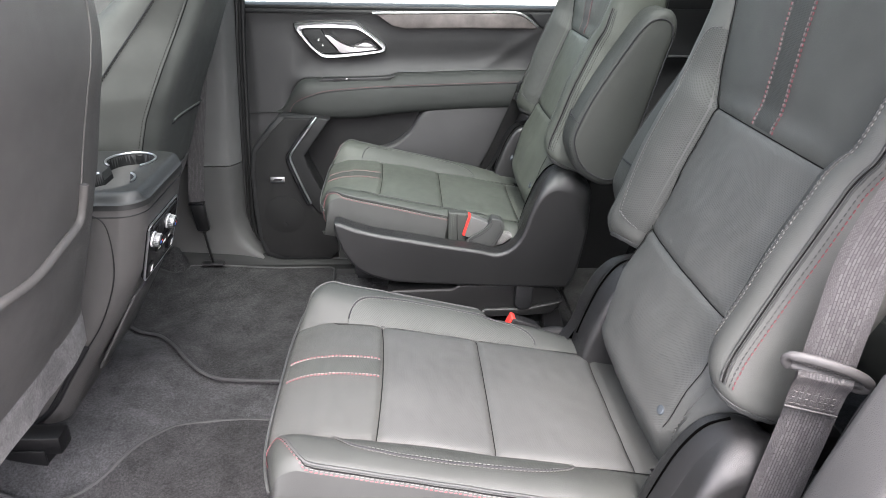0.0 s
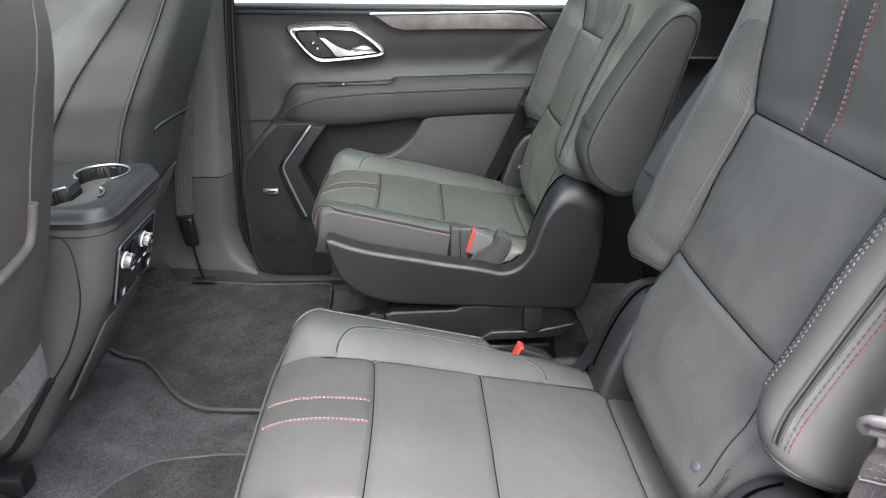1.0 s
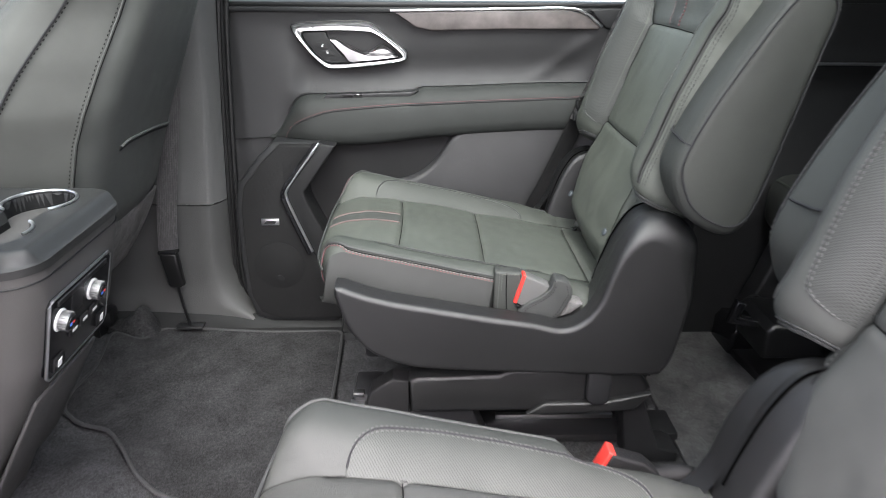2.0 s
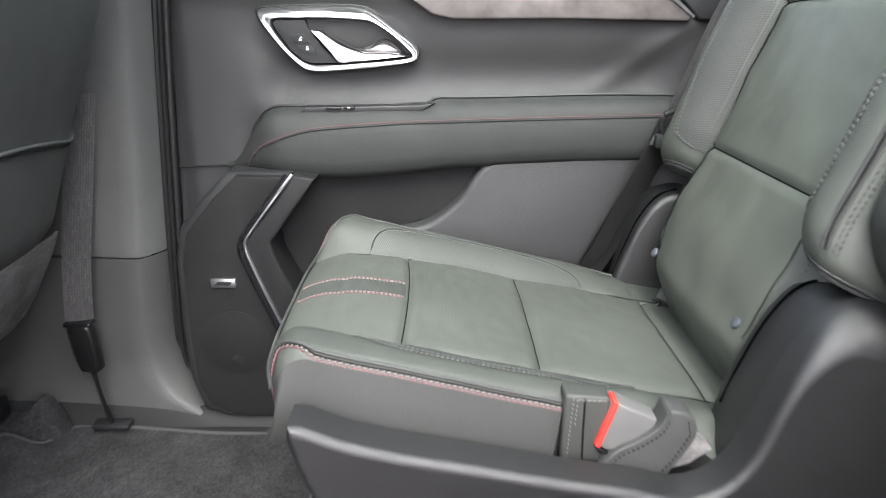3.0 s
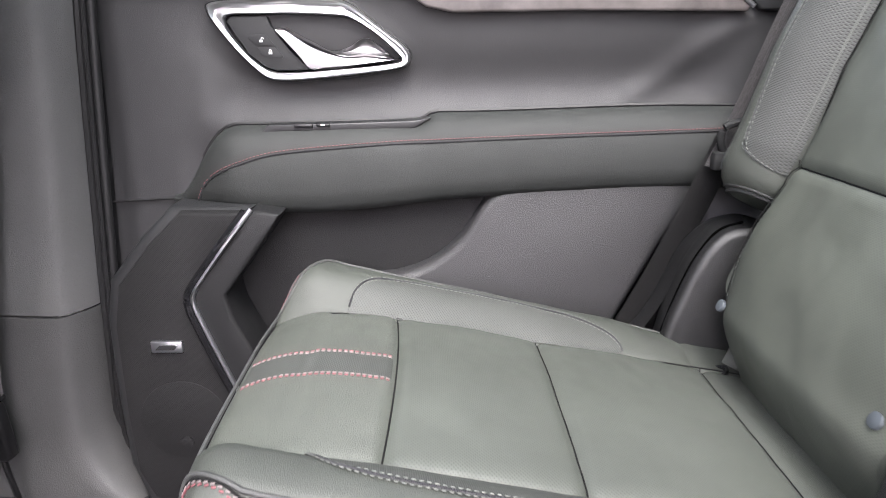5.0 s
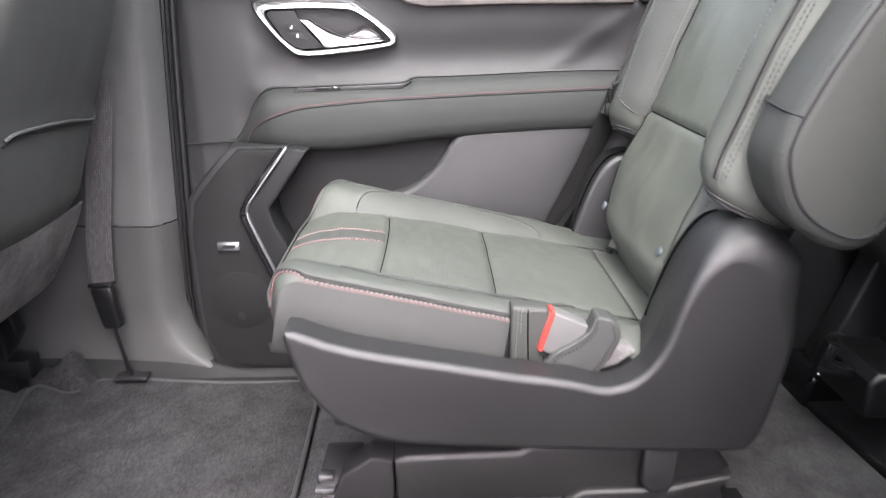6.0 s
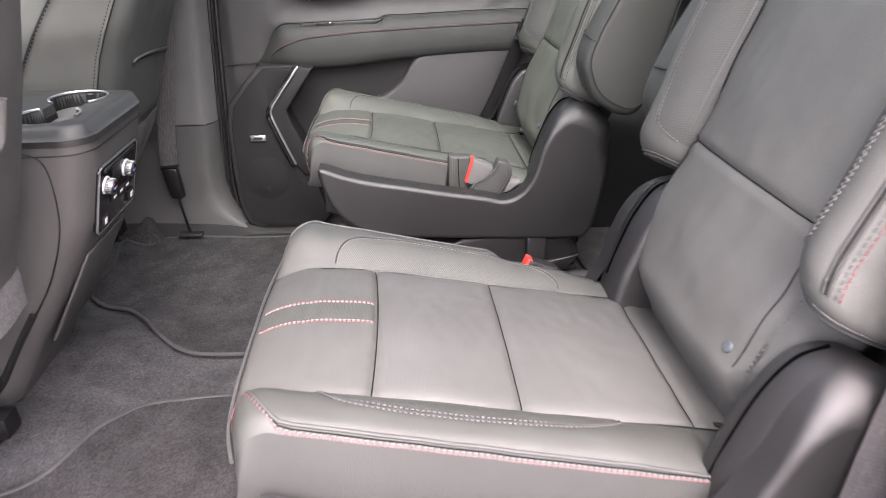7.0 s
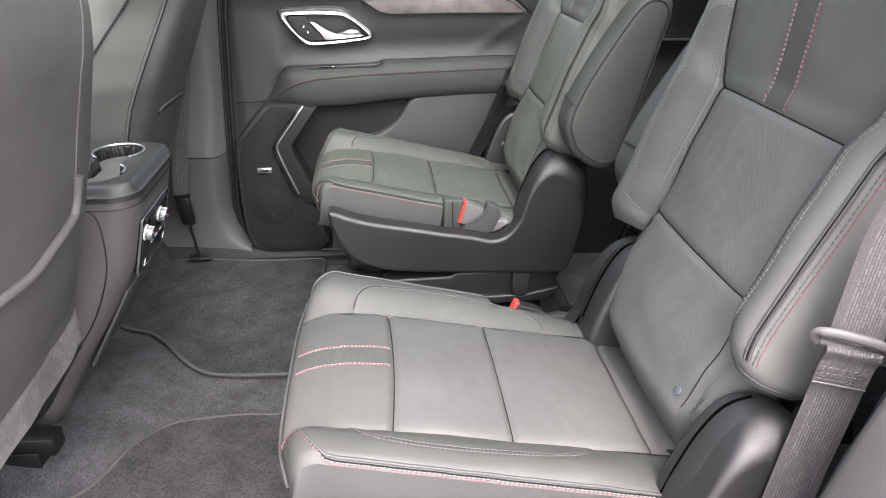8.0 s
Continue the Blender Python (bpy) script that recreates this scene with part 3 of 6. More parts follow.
    qs = [-1.0 + 2.0 * k / 44 for k in range(45)]
    brow, brow_a = [], []
    for i, n in enumerate((34, 30, 40)):
        for k in range(n + (i == 2)):
            a = seams[i] + (seams[i + 1] - seams[i]) * k / n
            w = interp(a, WI)
            if a < 0.15:
                tuck = smoothstep(0.05, -0.02, a)
                row = [back(a, -w - 0.042 + 0.03 * tuck, -0.07 - 0.04 * tuck), back(a, -w - 0.026 + 0.014 * tuck, -0.026 - 0.045 * tuck), back(a, -w - 0.012 + 0.004 * tuck, -0.016 - 0.04 * tuck)]
            else:
                out, drop = (0.020, -0.013) if a < 0.41 else (0.010, -0.004)
                row = [back(a, -w - 0.010, -0.09), back(a, -w - out - 0.004, -0.045), back(a, -w - out, drop)]
            for q in qs:
                near = min(abs(a - c) for c in seams[1:3])
                rim = (1 - abs(q)) * w
                o = 0.010 * (1 - q * q) - (0.013 - 0.010 * smoothstep(0.20, 0.32, a)) * (1 - smoothstep(0.41, 0.45, a)) * math.exp(-rim / (0.010 if a < 0.17 else 0.006)) + groove(near, 0.004, 0.0045)
                o -= 0.012 * smoothstep(0.11, 0.0, a) + 0.070 * smoothstep(0.02, -0.065, a)
                o += 0.0022 * noise.noise(Vector((a * 15, q * 3 + turn, 1.7))) + 0.0008 * noise.noise(Vector((a * 55, q * 9, 4.7 + turn)))
                for ba, bs in BUTTONS:
                    r2 = ((a - ba) / 0.022) ** 2 + ((q * w - bs) / 0.03) ** 2
                    o -= 0.003 * math.exp(-r2)
                row.append(back(a, q * w, o))
            if a < 0.15:
                row += [back(a, w + 0.012 - 0.004 * tuck, -0.016 - 0.04 * tuck), back(a, w + 0.026 - 0.014 * tuck, -0.026 - 0.045 * tuck), back(a, w + 0.042 - 0.03 * tuck, -0.07 - 0.04 * tuck)]
            else:
                row += [back(a, w + out, drop), back(a, w + out + 0.004, -0.045), back(a, w + 0.010, -0.09)]
            brow.append(row)
            brow_a.append(a)
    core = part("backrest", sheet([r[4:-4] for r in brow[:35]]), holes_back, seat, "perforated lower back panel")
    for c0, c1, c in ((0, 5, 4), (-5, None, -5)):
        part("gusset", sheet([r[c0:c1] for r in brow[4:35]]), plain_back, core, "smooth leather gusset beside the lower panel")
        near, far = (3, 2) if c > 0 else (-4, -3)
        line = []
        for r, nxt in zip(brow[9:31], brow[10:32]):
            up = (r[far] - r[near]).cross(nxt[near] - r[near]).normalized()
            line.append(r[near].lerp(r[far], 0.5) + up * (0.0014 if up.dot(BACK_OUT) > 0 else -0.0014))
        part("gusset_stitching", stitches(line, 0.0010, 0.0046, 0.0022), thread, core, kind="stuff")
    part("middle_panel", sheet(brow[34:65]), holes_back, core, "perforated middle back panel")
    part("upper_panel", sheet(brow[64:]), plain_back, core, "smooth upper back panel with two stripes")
    for r in (34, 64):
        part("seam", seam_line([p + BACK_OUT * 0.0008 for p in brow[r][3:-3]]), SEAM, core)
    for c in (4, -5):
        part("seam", tube([r[c] + BACK_OUT * 0.0030 for r in brow[13:36]], 0.0006, 6), SEAM, core)
    for c, d in ((3, 2), (-4, -3)):
        part("seam", seam_line([r[c].lerp(r[d], 0.12) + BACK_OUT * 0.0022 for r in brow[35:]]), SEAM, core)
    for ba, bs in BUTTONS:
        part("snap_button", disc(back(ba, bs, -0.0098), BACK_OUT, 0.0072, 0.005, 20, 0.0015), BUTTON, core, "pale round snap button")

    def backtop(a, s, up=0.0007):
        n = next(k for k in range(len(brow_a) - 1) if brow_a[k + 1] >= a)
        f = (a - brow_a[n]) / (brow_a[n + 1] - brow_a[n])
        ends = []
        for k in (n, n + 1):
            x = 3 + (s / interp(brow_a[k], WI) + 1) / 2 * 44
            ends.append(brow[k][int(x)].lerp(brow[k][int(x) + 1], x - int(x)))
        return ends[0].lerp(ends[1], f) + BACK_OUT * up

    runs = [0.403 + 0.376 * k / 50 for k in range(51)]
    part("stripe_band", sheet([[backtop(a, d, 0.0006) for d in (-0.02, -0.01, 0, 0.01, 0.02)] for a in runs]), COARSE_BACK, core)
    for d in (-0.025, 0.025):
        part("stripe_stitching", stitches([backtop(a, d * 1.04, 0.0012) for a in runs], 0.0011, 0.0048, 0.0012), RED, core, "red stripe stitching", kind="stuff")
        part("stripe_edging", stitches([backtop(a, d * 0.90, 0.0016) for a in runs], 0.0011, 0.0048, 0.0012), STRIPE, core, "pale stripe stitching", kind="stuff")

    # side bolsters of the backrest
    for sg in (-1, 1):
        sec = [(0.004, -0.012), (0.008, 0.006), (0.016, 0.022), (0.028, 0.036), (0.042, 0.046), (0.056, 0.050), (0.070, 0.048), (0.082, 0.040), (0.092, 0.026), (0.099, 0.005), (0.101, -0.025), (0.097, -0.06), (0.085, -0.088), (0.06, -0.10), (0.03, -0.10), (0.006, -0.07)]
        rows2 = []
        for k in range(-6, 61):
            a = 0.166 + 0.652 * k / 60 if k >= 0 else 0.166 - 0.022 * math.sin(-k / 6 * math.pi / 2)
            shrink = 1.0 if k >= 0 else 1.0 - 0.5 * (1 - math.cos(-k / 6 * math.pi / 2))
            w = interp(a, WI)
            grow = smoothstep(0.150, 0.185, a) * 0.25 + 0.75
            wide = interp(a, [(0.15, 0.92), (0.3, 1.0), (0.398, 1.0), (0.43, 0.83), (0.455, 0.77), (0.485, 0.71), (0.52, 0.66), (0.6, 0.52), (0.82, 0.42)])
            high = interp(a, [(0.15, 0.85), (0.3, 1.0), (0.42, 0.9), (0.47, 0.62), (0.52, 0.38), (0.6, 0.2), (0.82, 0.12)])
            rows2.append([back(a - 0.012 * smoothstep(0.0, 0.1, u) * (k < 5), sg * (w + (0.05 + (u - 0.05) * shrink) * wide * (0.96 + 0.04 * grow)), (-0.03 + (o * (high * grow if o > 0 else 1) + 0.03) * shrink) + 0.0014 * noise.noise(Vector((a * 14, u * 30, sg * 3.3 + turn)))) for u, o in sec])
        part("side_bolster", sheet(rows2, True, True), plain_back, core, "leather side bolster of the backrest")

        def bolster(a, u, lift=0.001):
            """A point on the bolster's skin, raised a little along its outward direction."""
            k = max(0.0, (a - 0.166) / 0.652 * 60) + 6
            i = min(int(k), len(rows2) - 2)
            j = next(n for n in range(11) if sec[n + 1][0] >= u or n == 9)
            g = (u - sec[j][0]) / (sec[j + 1][0] - sec[j][0])
            p = rows2[i][j].lerp(rows2[i][j + 1], g).lerp(rows2[i + 1][j].lerp(rows2[i + 1][j + 1], g), k - i)
            tilt = smoothstep(0.050, 0.098, u) - smoothstep(0.045, 0.0, u)
            return p + (BACK_OUT * (1 - 0.8 * abs(tilt)) + Vector((0, turn * sg * tilt, 0))).normalized() * lift

        rim = [(0.178, 0.012), (0.186, 0.030), (0.20, 0.041), (0.26, 0.047), (0.36, 0.049), (0.42, 0.048), (0.465, 0.046), (0.490, 0.036), (0.50, 0.014)]
        path = curve([Vector((a, u, 0)) for a, u in rim], 8)
        part("embossed_patch", sheet([[bolster(q.x, 0.0055 + (q.y - 0.0055) * k / 6, 0.0012) for k in range(7)] for q in path]), COARSE_BACK, core, "embossed leather inset")
        part("bolster_stitching", merge(stitches([bolster(q.x, q.y + 0.0036, 0.0006) for q in path], 0.0010, 0.0042, 0.0018), stitches([bolster(q.x, max(q.y - 0.0015, 0.006), 0.0013) for q in path], 0.0008, 0.0042, 0.0018)), back_thread, core, "pale double stitching", kind="stuff")
        part("bolster_seam", tube([bolster(q.x, q.y + 0.0014, 0.0010) for q in path], 0.0008, 6), WELT, core)
        run = [0.167 + 0.31 * k / 60 for k in range(61)]
        part("welt", merge(tube([bolster(a, 0.0805, 0.0004) for a in run], 0.0017, 6), tube([bolster(a, 0.0845, 0.0004) for a in run], 0.0017, 6)), WELT, core)
        part("welt_groove", tube([bolster(a, 0.0825, 0.0008) for a in run], 0.0010, 6), SEAM, core)
        part("pale_stitching", stitches([bolster(a, 0.0885, 0.0008) for a in run], 0.0009, 0.0054, 0.0016), WELT, core, kind="stuff")
        part("red_stitching", stitches([bolster(a, 0.0914, 0.0010) for a in run], 0.0011, 0.0050, 0.0014), RED if sg > 0 else WELT, core, "stitching beside the welt", kind="stuff")
        for n, r in ((2, 0.0030), (3, 0.0016)):
            part("lower_piping", tube(rows2[n][:12], r, 8), WELT, core, "rolled lower edge of the bolster")
    # rear board of the backrest
    part("rear_board", prism([(-0.09, -0.085), (0.18, -0.085), (0.43, -0.085), (0.80, -0.085), (0.82, -0.10), (0.80, -0.125), (0.43, -0.125), (0.18, -0.125), (-0.06, -0.125)], lambda a, o, s: back(a, s, o), -0.19, 0.19, 0.015), SHELL, core, "black plastic rear board")

    # armrest folded up on the inboard side
    arm = [(0.424, 0.612), (0.428, 0.570), (0.452, 0.528), (0.500, 0.500), (0.536, 0.506), (0.556, 0.55), (0.582, 0.66), (0.609, 0.78), (0.620, 0.83), (0.610, 0.862), (0.582, 0.870), (0.552, 0.852), (0.508, 0.785), (0.455, 0.69)]
    ring = curve([Vector((a, 0, b)) for a, b in arm], 5, True)
    pad = part("armrest", prism([(p.x, p.z) for p in ring], lambda a, b, s: place(a, s, b), -0.238, -0.322, 0.018, 4), LEATHER_SHADED, seat, "padded black leather armrest folded up")
    mid = Vector((0.520, 0, 0.68))
    inset = [mid + (p - mid) * 0.90 for p in ring]
    part("seam", tube([place(p.x, -0.3225, p.z) for p in inset], 0.0016, 6, True), BINDING, pad)
    part("seam_stitching", stitches([place(p.x, -0.316, p.z) for p in [mid + (p - mid) * 0.965 for p in ring]], 0.0008, 0.0046, 0.002), WELT, pad, kind="stuff")
    part("fold_line", tube(curve([place(0.4405, -0.240, 0.651), place(0.4335, -0.254, 0.648), place(0.4330, -0.278, 0.645), place(0.4345, -0.305, 0.642), place(0.442, -0.3205, 0.639)], 4), 0.0017, 6), BINDING, pad)

    # moulded side shells and recliner covers
    prof = [(-0.088, 0.399), (-0.04, 0.384), (0.009, 0.371), (0.085, 0.357), (0.159, 0.343), (0.24, 0.330), (0.285, 0.320), (0.320, 0.334), (0.344, 0.370), (0.358, 0.42), (0.376, 0.468), (0.400, 0.503), (0.430, 0.515), (0.464, 0.506), (0.494, 0.480), (0.504, 0.45),
            (0.499, 0.394), (0.490, 0.33), (0.480, 0.27), (0.464, 0.236), (0.43, 0.228), (0.208, 0.236), (0.075, 0.244), (0.02, 0.253), (-0.03, 0.275), (-0.062, 0.31), (-0.080, 0.35)]
    for sg in (-1, 1):
        low = 0.0 if sg < 0 else 0.018
        out = 0.214 if turn < 0 and sg < 0 else 0.288
        root = out - 0.038
        drop = 0.014 if turn < 0 and sg > 0 else 0.0
        ring = [(p.x, p.z) for p in curve([Vector((a, 0, b - low * (b > 0.41 and a > 0.35) - drop * smoothstep(0.34, 0.25, a) * (b > 0.30))) for a, b in prof], 3, True)]
        # its rim is rounded, broadly over the recliner
        count = len(ring)
        flow = [(Vector(ring[(k + 1) % count]) - Vector(ring[k - 1])).normalized() for k in range(count)]
        area = sum(ring[k - 1][0] * ring[k][1] - ring[k][0] * ring[k - 1][1] for k in range(count))
        facing = 1 if area > 0 else -1
        rings = []
        for step in range(-1, 9):
            loop = []
            for (a, b), f in zip(ring, flow):
                r = 0.009 + 0.032 * smoothstep(0.36, 0.44, b) * smoothstep(0.36, 0.42, a)
                turned = max(step, 0) * math.pi / 16
                inset = r * (1 - math.cos(turned))
                depth = out - r + r * math.sin(turned) if step >= 0 else out - 0.0415
                loop.append(place(a - facing * f.y * inset, sg * depth, b + facing * f.x * inset))
            rings.append(loop)
        sh = part("side_shell", merge(sheet(rings, True), mesh(rings[-1], [tuple(range(count))])), SHELL, seat, "moulded black plastic side shell")
        inner = (0.160 if out > 0.25 else 0.120) if sg < 0 else 0.197
        hump = [(0.340, 0.30), (0.345, 0.372), (0.3585, 0.4203), (0.3765, 0.4683), (0.4005, 0.5033), (0.4305, 0.5153), (0.4645, 0.5063), (0.4945, 0.4803), (0.503, 0.44), (0.50, 0.38), (0.46, 0.30), (0.40, 0.27)]
        ring = [(p.x, p.z) for p in curve([Vector((a, 0, b - low)) for a, b in hump], 4, True)]
        part("recliner_cover", prism(ring, lambda a, b, s: place(a + (0.012 if sg < 0 else -0.012) * max(0.0, root - s) / 0.084, sg * s, b - 0.010 * max(0.0, root - s) / 0.084), inner, out - 0.031, 0.010, 4), SHELL, sh, "rounded plastic recliner cover")
        arc = [(0.345, 0.372), (0.359, 0.422), (0.377, 0.470), (0.401, 0.505), (0.431, 0.517)]
        push = (0.012 if sg < 0 else -0.012)
        for s0, r, mat in ((inner + 0.021 if out > 0.25 else 0.164, 0.0018, SLOT),):
            part("cover_slot", tube([place(p.x + push * max(0.0, root - s0) / 0.084, sg * s0, p.z - low - 0.010 * max(0.0, root - s0) / 0.084) for p in curve([Vector((a, 0, b)) for a, b in arc], 6)], r, 6), mat, sh)
    # floor brackets and track covers under the shell
    for sg in (-1, 1):
        s0, s1 = sg * 0.215, sg * 0.262
        cover = [(0.032, 0.140), (0.029, 0.204), (0.045, 0.211), (0.185, 0.215), (0.205, 0.225), (0.43, 0.225), (0.458, 0.186), (0.432, 0.146), (0.236, 0.140)]
        rail = part("track_cover", prism(cover, lambda a, b, s: place(a, s, b), s0, s1, 0.007, 3), SHELL, seat, "dark plastic track cover")
        part("handle_lip", prism([(0.236, 0.141), (0.268, 0.164), (0.372, 0.166), (0.40, 0.172), (0.456, 0.184), (0.43, 0.150), (0.38, 0.146)], lambda a, b, s: place(a, s, b), s1, s1 + sg * 0.014, 0.004), SHELL, rail)
        part("strap", prism([(0.338, 0.235), (0.338, 0.178), (0.350, 0.164), (0.372, 0.164), (0.382, 0.178), (0.382, 0.235)], lambda a, b, s: place(a, s, b), s1 + sg * 0.002, s1 + sg * 0.02, 0.006), DARK, rail)
        part("front_tab", prism([(-0.058, 0.11), (-0.040, 0.178), (0.000, 0.206), (0.028, 0.200), (0.028, 0.10)], lambda a, b, s: place(a, s, b), s0, s1 - sg * 0.005, 0.005), GRAIN, rail)
        part("bracket", prism([(-0.03, 0.0), (-0.03, 0.13), (0.02, 0.135), (0.14, 0.135), (0.18, 0.03), (0.19, 0.0)], lambda a, b, s: place(a, s, b), sg * 0.17, sg * 0.235, 0.004), DARK, rail)
        part("rear_bracket", prism([(0.44, 0.0), (0.42, 0.13), (0.46, 0.14), (0.50, 0.03), (0.54, 0.02), (0.54, 0.0)], lambda a, b, s: place(a, s, b), sg * 0.17, sg * 0.235, 0.004), DARK, rail)
        part("rail_channel", box(*sorted((0.02 + xo, 0.56 + xo)), *sorted((yc + turn * sg * 0.10, yc + turn * sg * 0.18)), 0.004, 0.022, 0.004), DARK, rail)
        part("rail_strip", box(0.20 + xo, 0.44 + xo, *sorted((yc + turn * sg * 0.118, yc + turn * sg * 0.128)), 0.020, 0.032, 0.001), STEEL, rail, "bright steel rail edge")
        part("front_bolt", disc(place(0.03, sg * 0.24, 0.105), (0, 1, 0), 0.008, 0.03, 12, 0.001), STEEL, rail)
        part("latch", merge(box(-0.075 + xo, -0.02 + xo, *sorted((yc + turn * sg * 0.14, yc + turn * sg * 0.22)), 0.03, 0.15, 0.006), box(-0.06 + xo, -0.03 + xo, *sorted((yc + turn * sg * 0.215, yc + turn * sg * 0.235)), 0.085, 0.10, 0.002)), DARK, rail)
    for k in range(4):
        part("latch_tab", box(-0.080 + 0.006 * (k % 2) + xo, -0.054 + xo, *sorted((yc - turn * 0.215, yc - turn * 0.230)), 0.085 + 0.022 * k, 0.092 + 0.022 * k, 0.001), STEEL, seat, "bright steel latch tab")
    part("pan", box(-0.05 + xo, 0.45 + xo, yc - 0.235, yc + 0.235, 0.235, 0.30, 0.01), DARK, seat, "dark seat pan")
    for sg in (-1, 1):
        part("anchor_loop", tube(curve([cush(0.392 + 0.02 * k, sg * q, -0.010 + 0.012 * k) for k, q in ((0.6, 0.124), (1.0, 0.131), (1.1, 0.141), (0.6, 0.148))], 4), 0.0032, 6), GLOSS, seat, "dark child seat anchor loop")

    # buckle and its sleeve at the inboard rear corner of the cushion
    lx, ls, lz = loose

    def loosely(a, b, s):
        return place(a + lx, s + ls, b + lz)

    if lz > -0.01:
        buckle = part("buckle", prism([(0.226, 0.393), (0.233, 0.393), (0.274, 0.374), (0.262, 0.338), (0.226, 0.338), (0.214, 0.346)], loosely, -0.206, -0.233, 0.003), BUCKLE, seat, "grey belt buckle with red push button")
        part("push_button", prism([(0.228, 0.397), (0.2335, 0.395), (0.219, 0.342), (0.213, 0.345)], loosely, -0.214, -0.2355, 0.0015), REDPUSH, buckle, "red push button")
        part("button_slot", prism([(0.213, 0.345), (0.222, 0.340), (0.230, 0.334), (0.218, 0.336)], loosely, -0.212, -0.2345, 0.001), BLACKPL, buckle)
        sleeve = [(0.222, 0.318), (0.2335, 0.341), (0.256, 0.355), (0.275, 0.371), (0.282, 0.388), (0.290, 0.389), (0.307, 0.382), (0.313, 0.360), (0.296, 0.325), (0.278, 0.308)]
        ring = [(p.x, p.z) for p in curve([Vector((a, 0, b)) for a, b in sleeve], 5, True)]
        part("sleeve", prism(ring, loosely, -0.208, -0.240, 0.006, 3), WELT, buckle, "soft leather buckle sleeve")
        hem = curve([Vector((a, 0, b)) for a, b in sleeve[:5]], 6)
        part("sleeve_hem", tube([loosely(p.x, p.z - 0.001, -0.2395) for p in hem], 0.0026, 8), WELT, buckle, "rolled hem of the sleeve")
        part("sleeve_stitching", merge(stitches([loosely(p.x + 0.003, p.z - 0.0065, -0.2403) for p in hem], 0.0008, 0.0034, 0.0018), stitches([loosely(a, b, -0.2403) for a, b in ((0.302, 0.378), (0.306, 0.362), (0.291, 0.330), (0.279, 0.314))], 0.0008, 0.0034, 0.0018)), SEAM, buckle, "dark stitching", kind="stuff")
        part("stretch_fabric", prism([(0.180, 0.401), (0.226, 0.398), (0.222, 0.322), (0.180, 0.322)], loosely, -0.204, -0.230, 0.004), LEATHER_SHADED, buckle, "dark stretch fabric beside the buckle")
        part("fabric_fold", tube([loosely(0.200, 0.397, -0.230), loosely(0.201, 0.36, -0.2305), loosely(0.203, 0.324, -0.230)], 0.0012, 6), SEAM, buckle)
        zig = [[(0.1885, 0.398), (0.1875, 0.36), (0.1865, 0.326)], [(0.1925, 0.396), (0.1920, 0.366)], [(0.192, 0.3955), (0.222, 0.3945)]]
        part("fabric_stitching", merge(*[stitches([loosely(a, b, -0.2305) for a, b in line], 0.0009, 0.0036, 0.0016, 0.0009, (0.7, 0, 0.7)) for line in zig]), SHADED_THREAD, buckle, "grey stitching round the fabric", kind="stuff")
        part("felt_tongue", prism([(0.291, 0.312), (0.311, 0.346), (0.328, 0.345), (0.336, 0.338), (0.314, 0.320)], loosely, -0.206, -0.232, 0.005), FELT, buckle, "grey felt end")
    else:
        buckle = part("buckle", prism([(0.207, 0.364), (0.222, 0.402), (0.262, 0.388), (0.30, 0.352), (0.255, 0.332)], loosely, -0.222, -0.244, 0.004), GRAIN, seat, "dark belt buckle with red push button")
        part("push_button", prism([(0.203, 0.366), (0.219, 0.404), (0.228, 0.400), (0.212, 0.362)], loosely, -0.224, -0.2455, 0.002), REDPUSH, buckle, "red push button")
        part("strap", tube(curve([loosely(0.28, 0.362, -0.234), loosely(0.31, 0.366, -0.232), loosely(0.345, 0.352, -0.226), loosely(0.37, 0.315, -0.22)], 5), 0.011, 10), GRAIN, buckle, "dark strap sleeve of the buckle")
    return seat


second_row_seat(0.006, 1.838, 1, "black leather captain's chair beside the closed door, armrest folded up", (-0.005, 0.0, 0.0))
second_row_seat(0.032, 0.968, -1, "black leather captain's chair beside the open door, pale and red stitching", (0.020, 0.008, -0.033))

# ---- floor, mats and body ----
def floor_height(x, y):
    """The carpet: flat foot wells, a low tunnel in the middle, a step up under the seats."""
    tunnel = 0.05 * (smoothstep(1.08, 1.27, y) - smoothstep(1.50, 1.72, y)) * smoothstep(-0.36, -0.56, x)
    front = 0.055 * smoothstep(-0.60, -0.84, x)
    return max(tunnel, 0.0) + front


def carpet_floor():
    xs = [-2.2 + 0.1 * k for k in range(13)] + [-0.98 + 0.02 * k for k in range(50)] + [0.1 * k for k in range(1, 26)]
    ys = [0.52 + 0.0275 * k for k in range(58)]
    rows = [[Vector((x, y, floor_height(x, y) - 0.004 + 0.0016 * noise.noise(Vector((x * 16, y * 16, 0))))) for y in ys] for x in xs]
    bm = slab(rows, (0, 0, -0.05))
    return solid("floor", bm, CARPET, "dark grey cut pile car carpet", "floor", "structure")


carpet_floor()


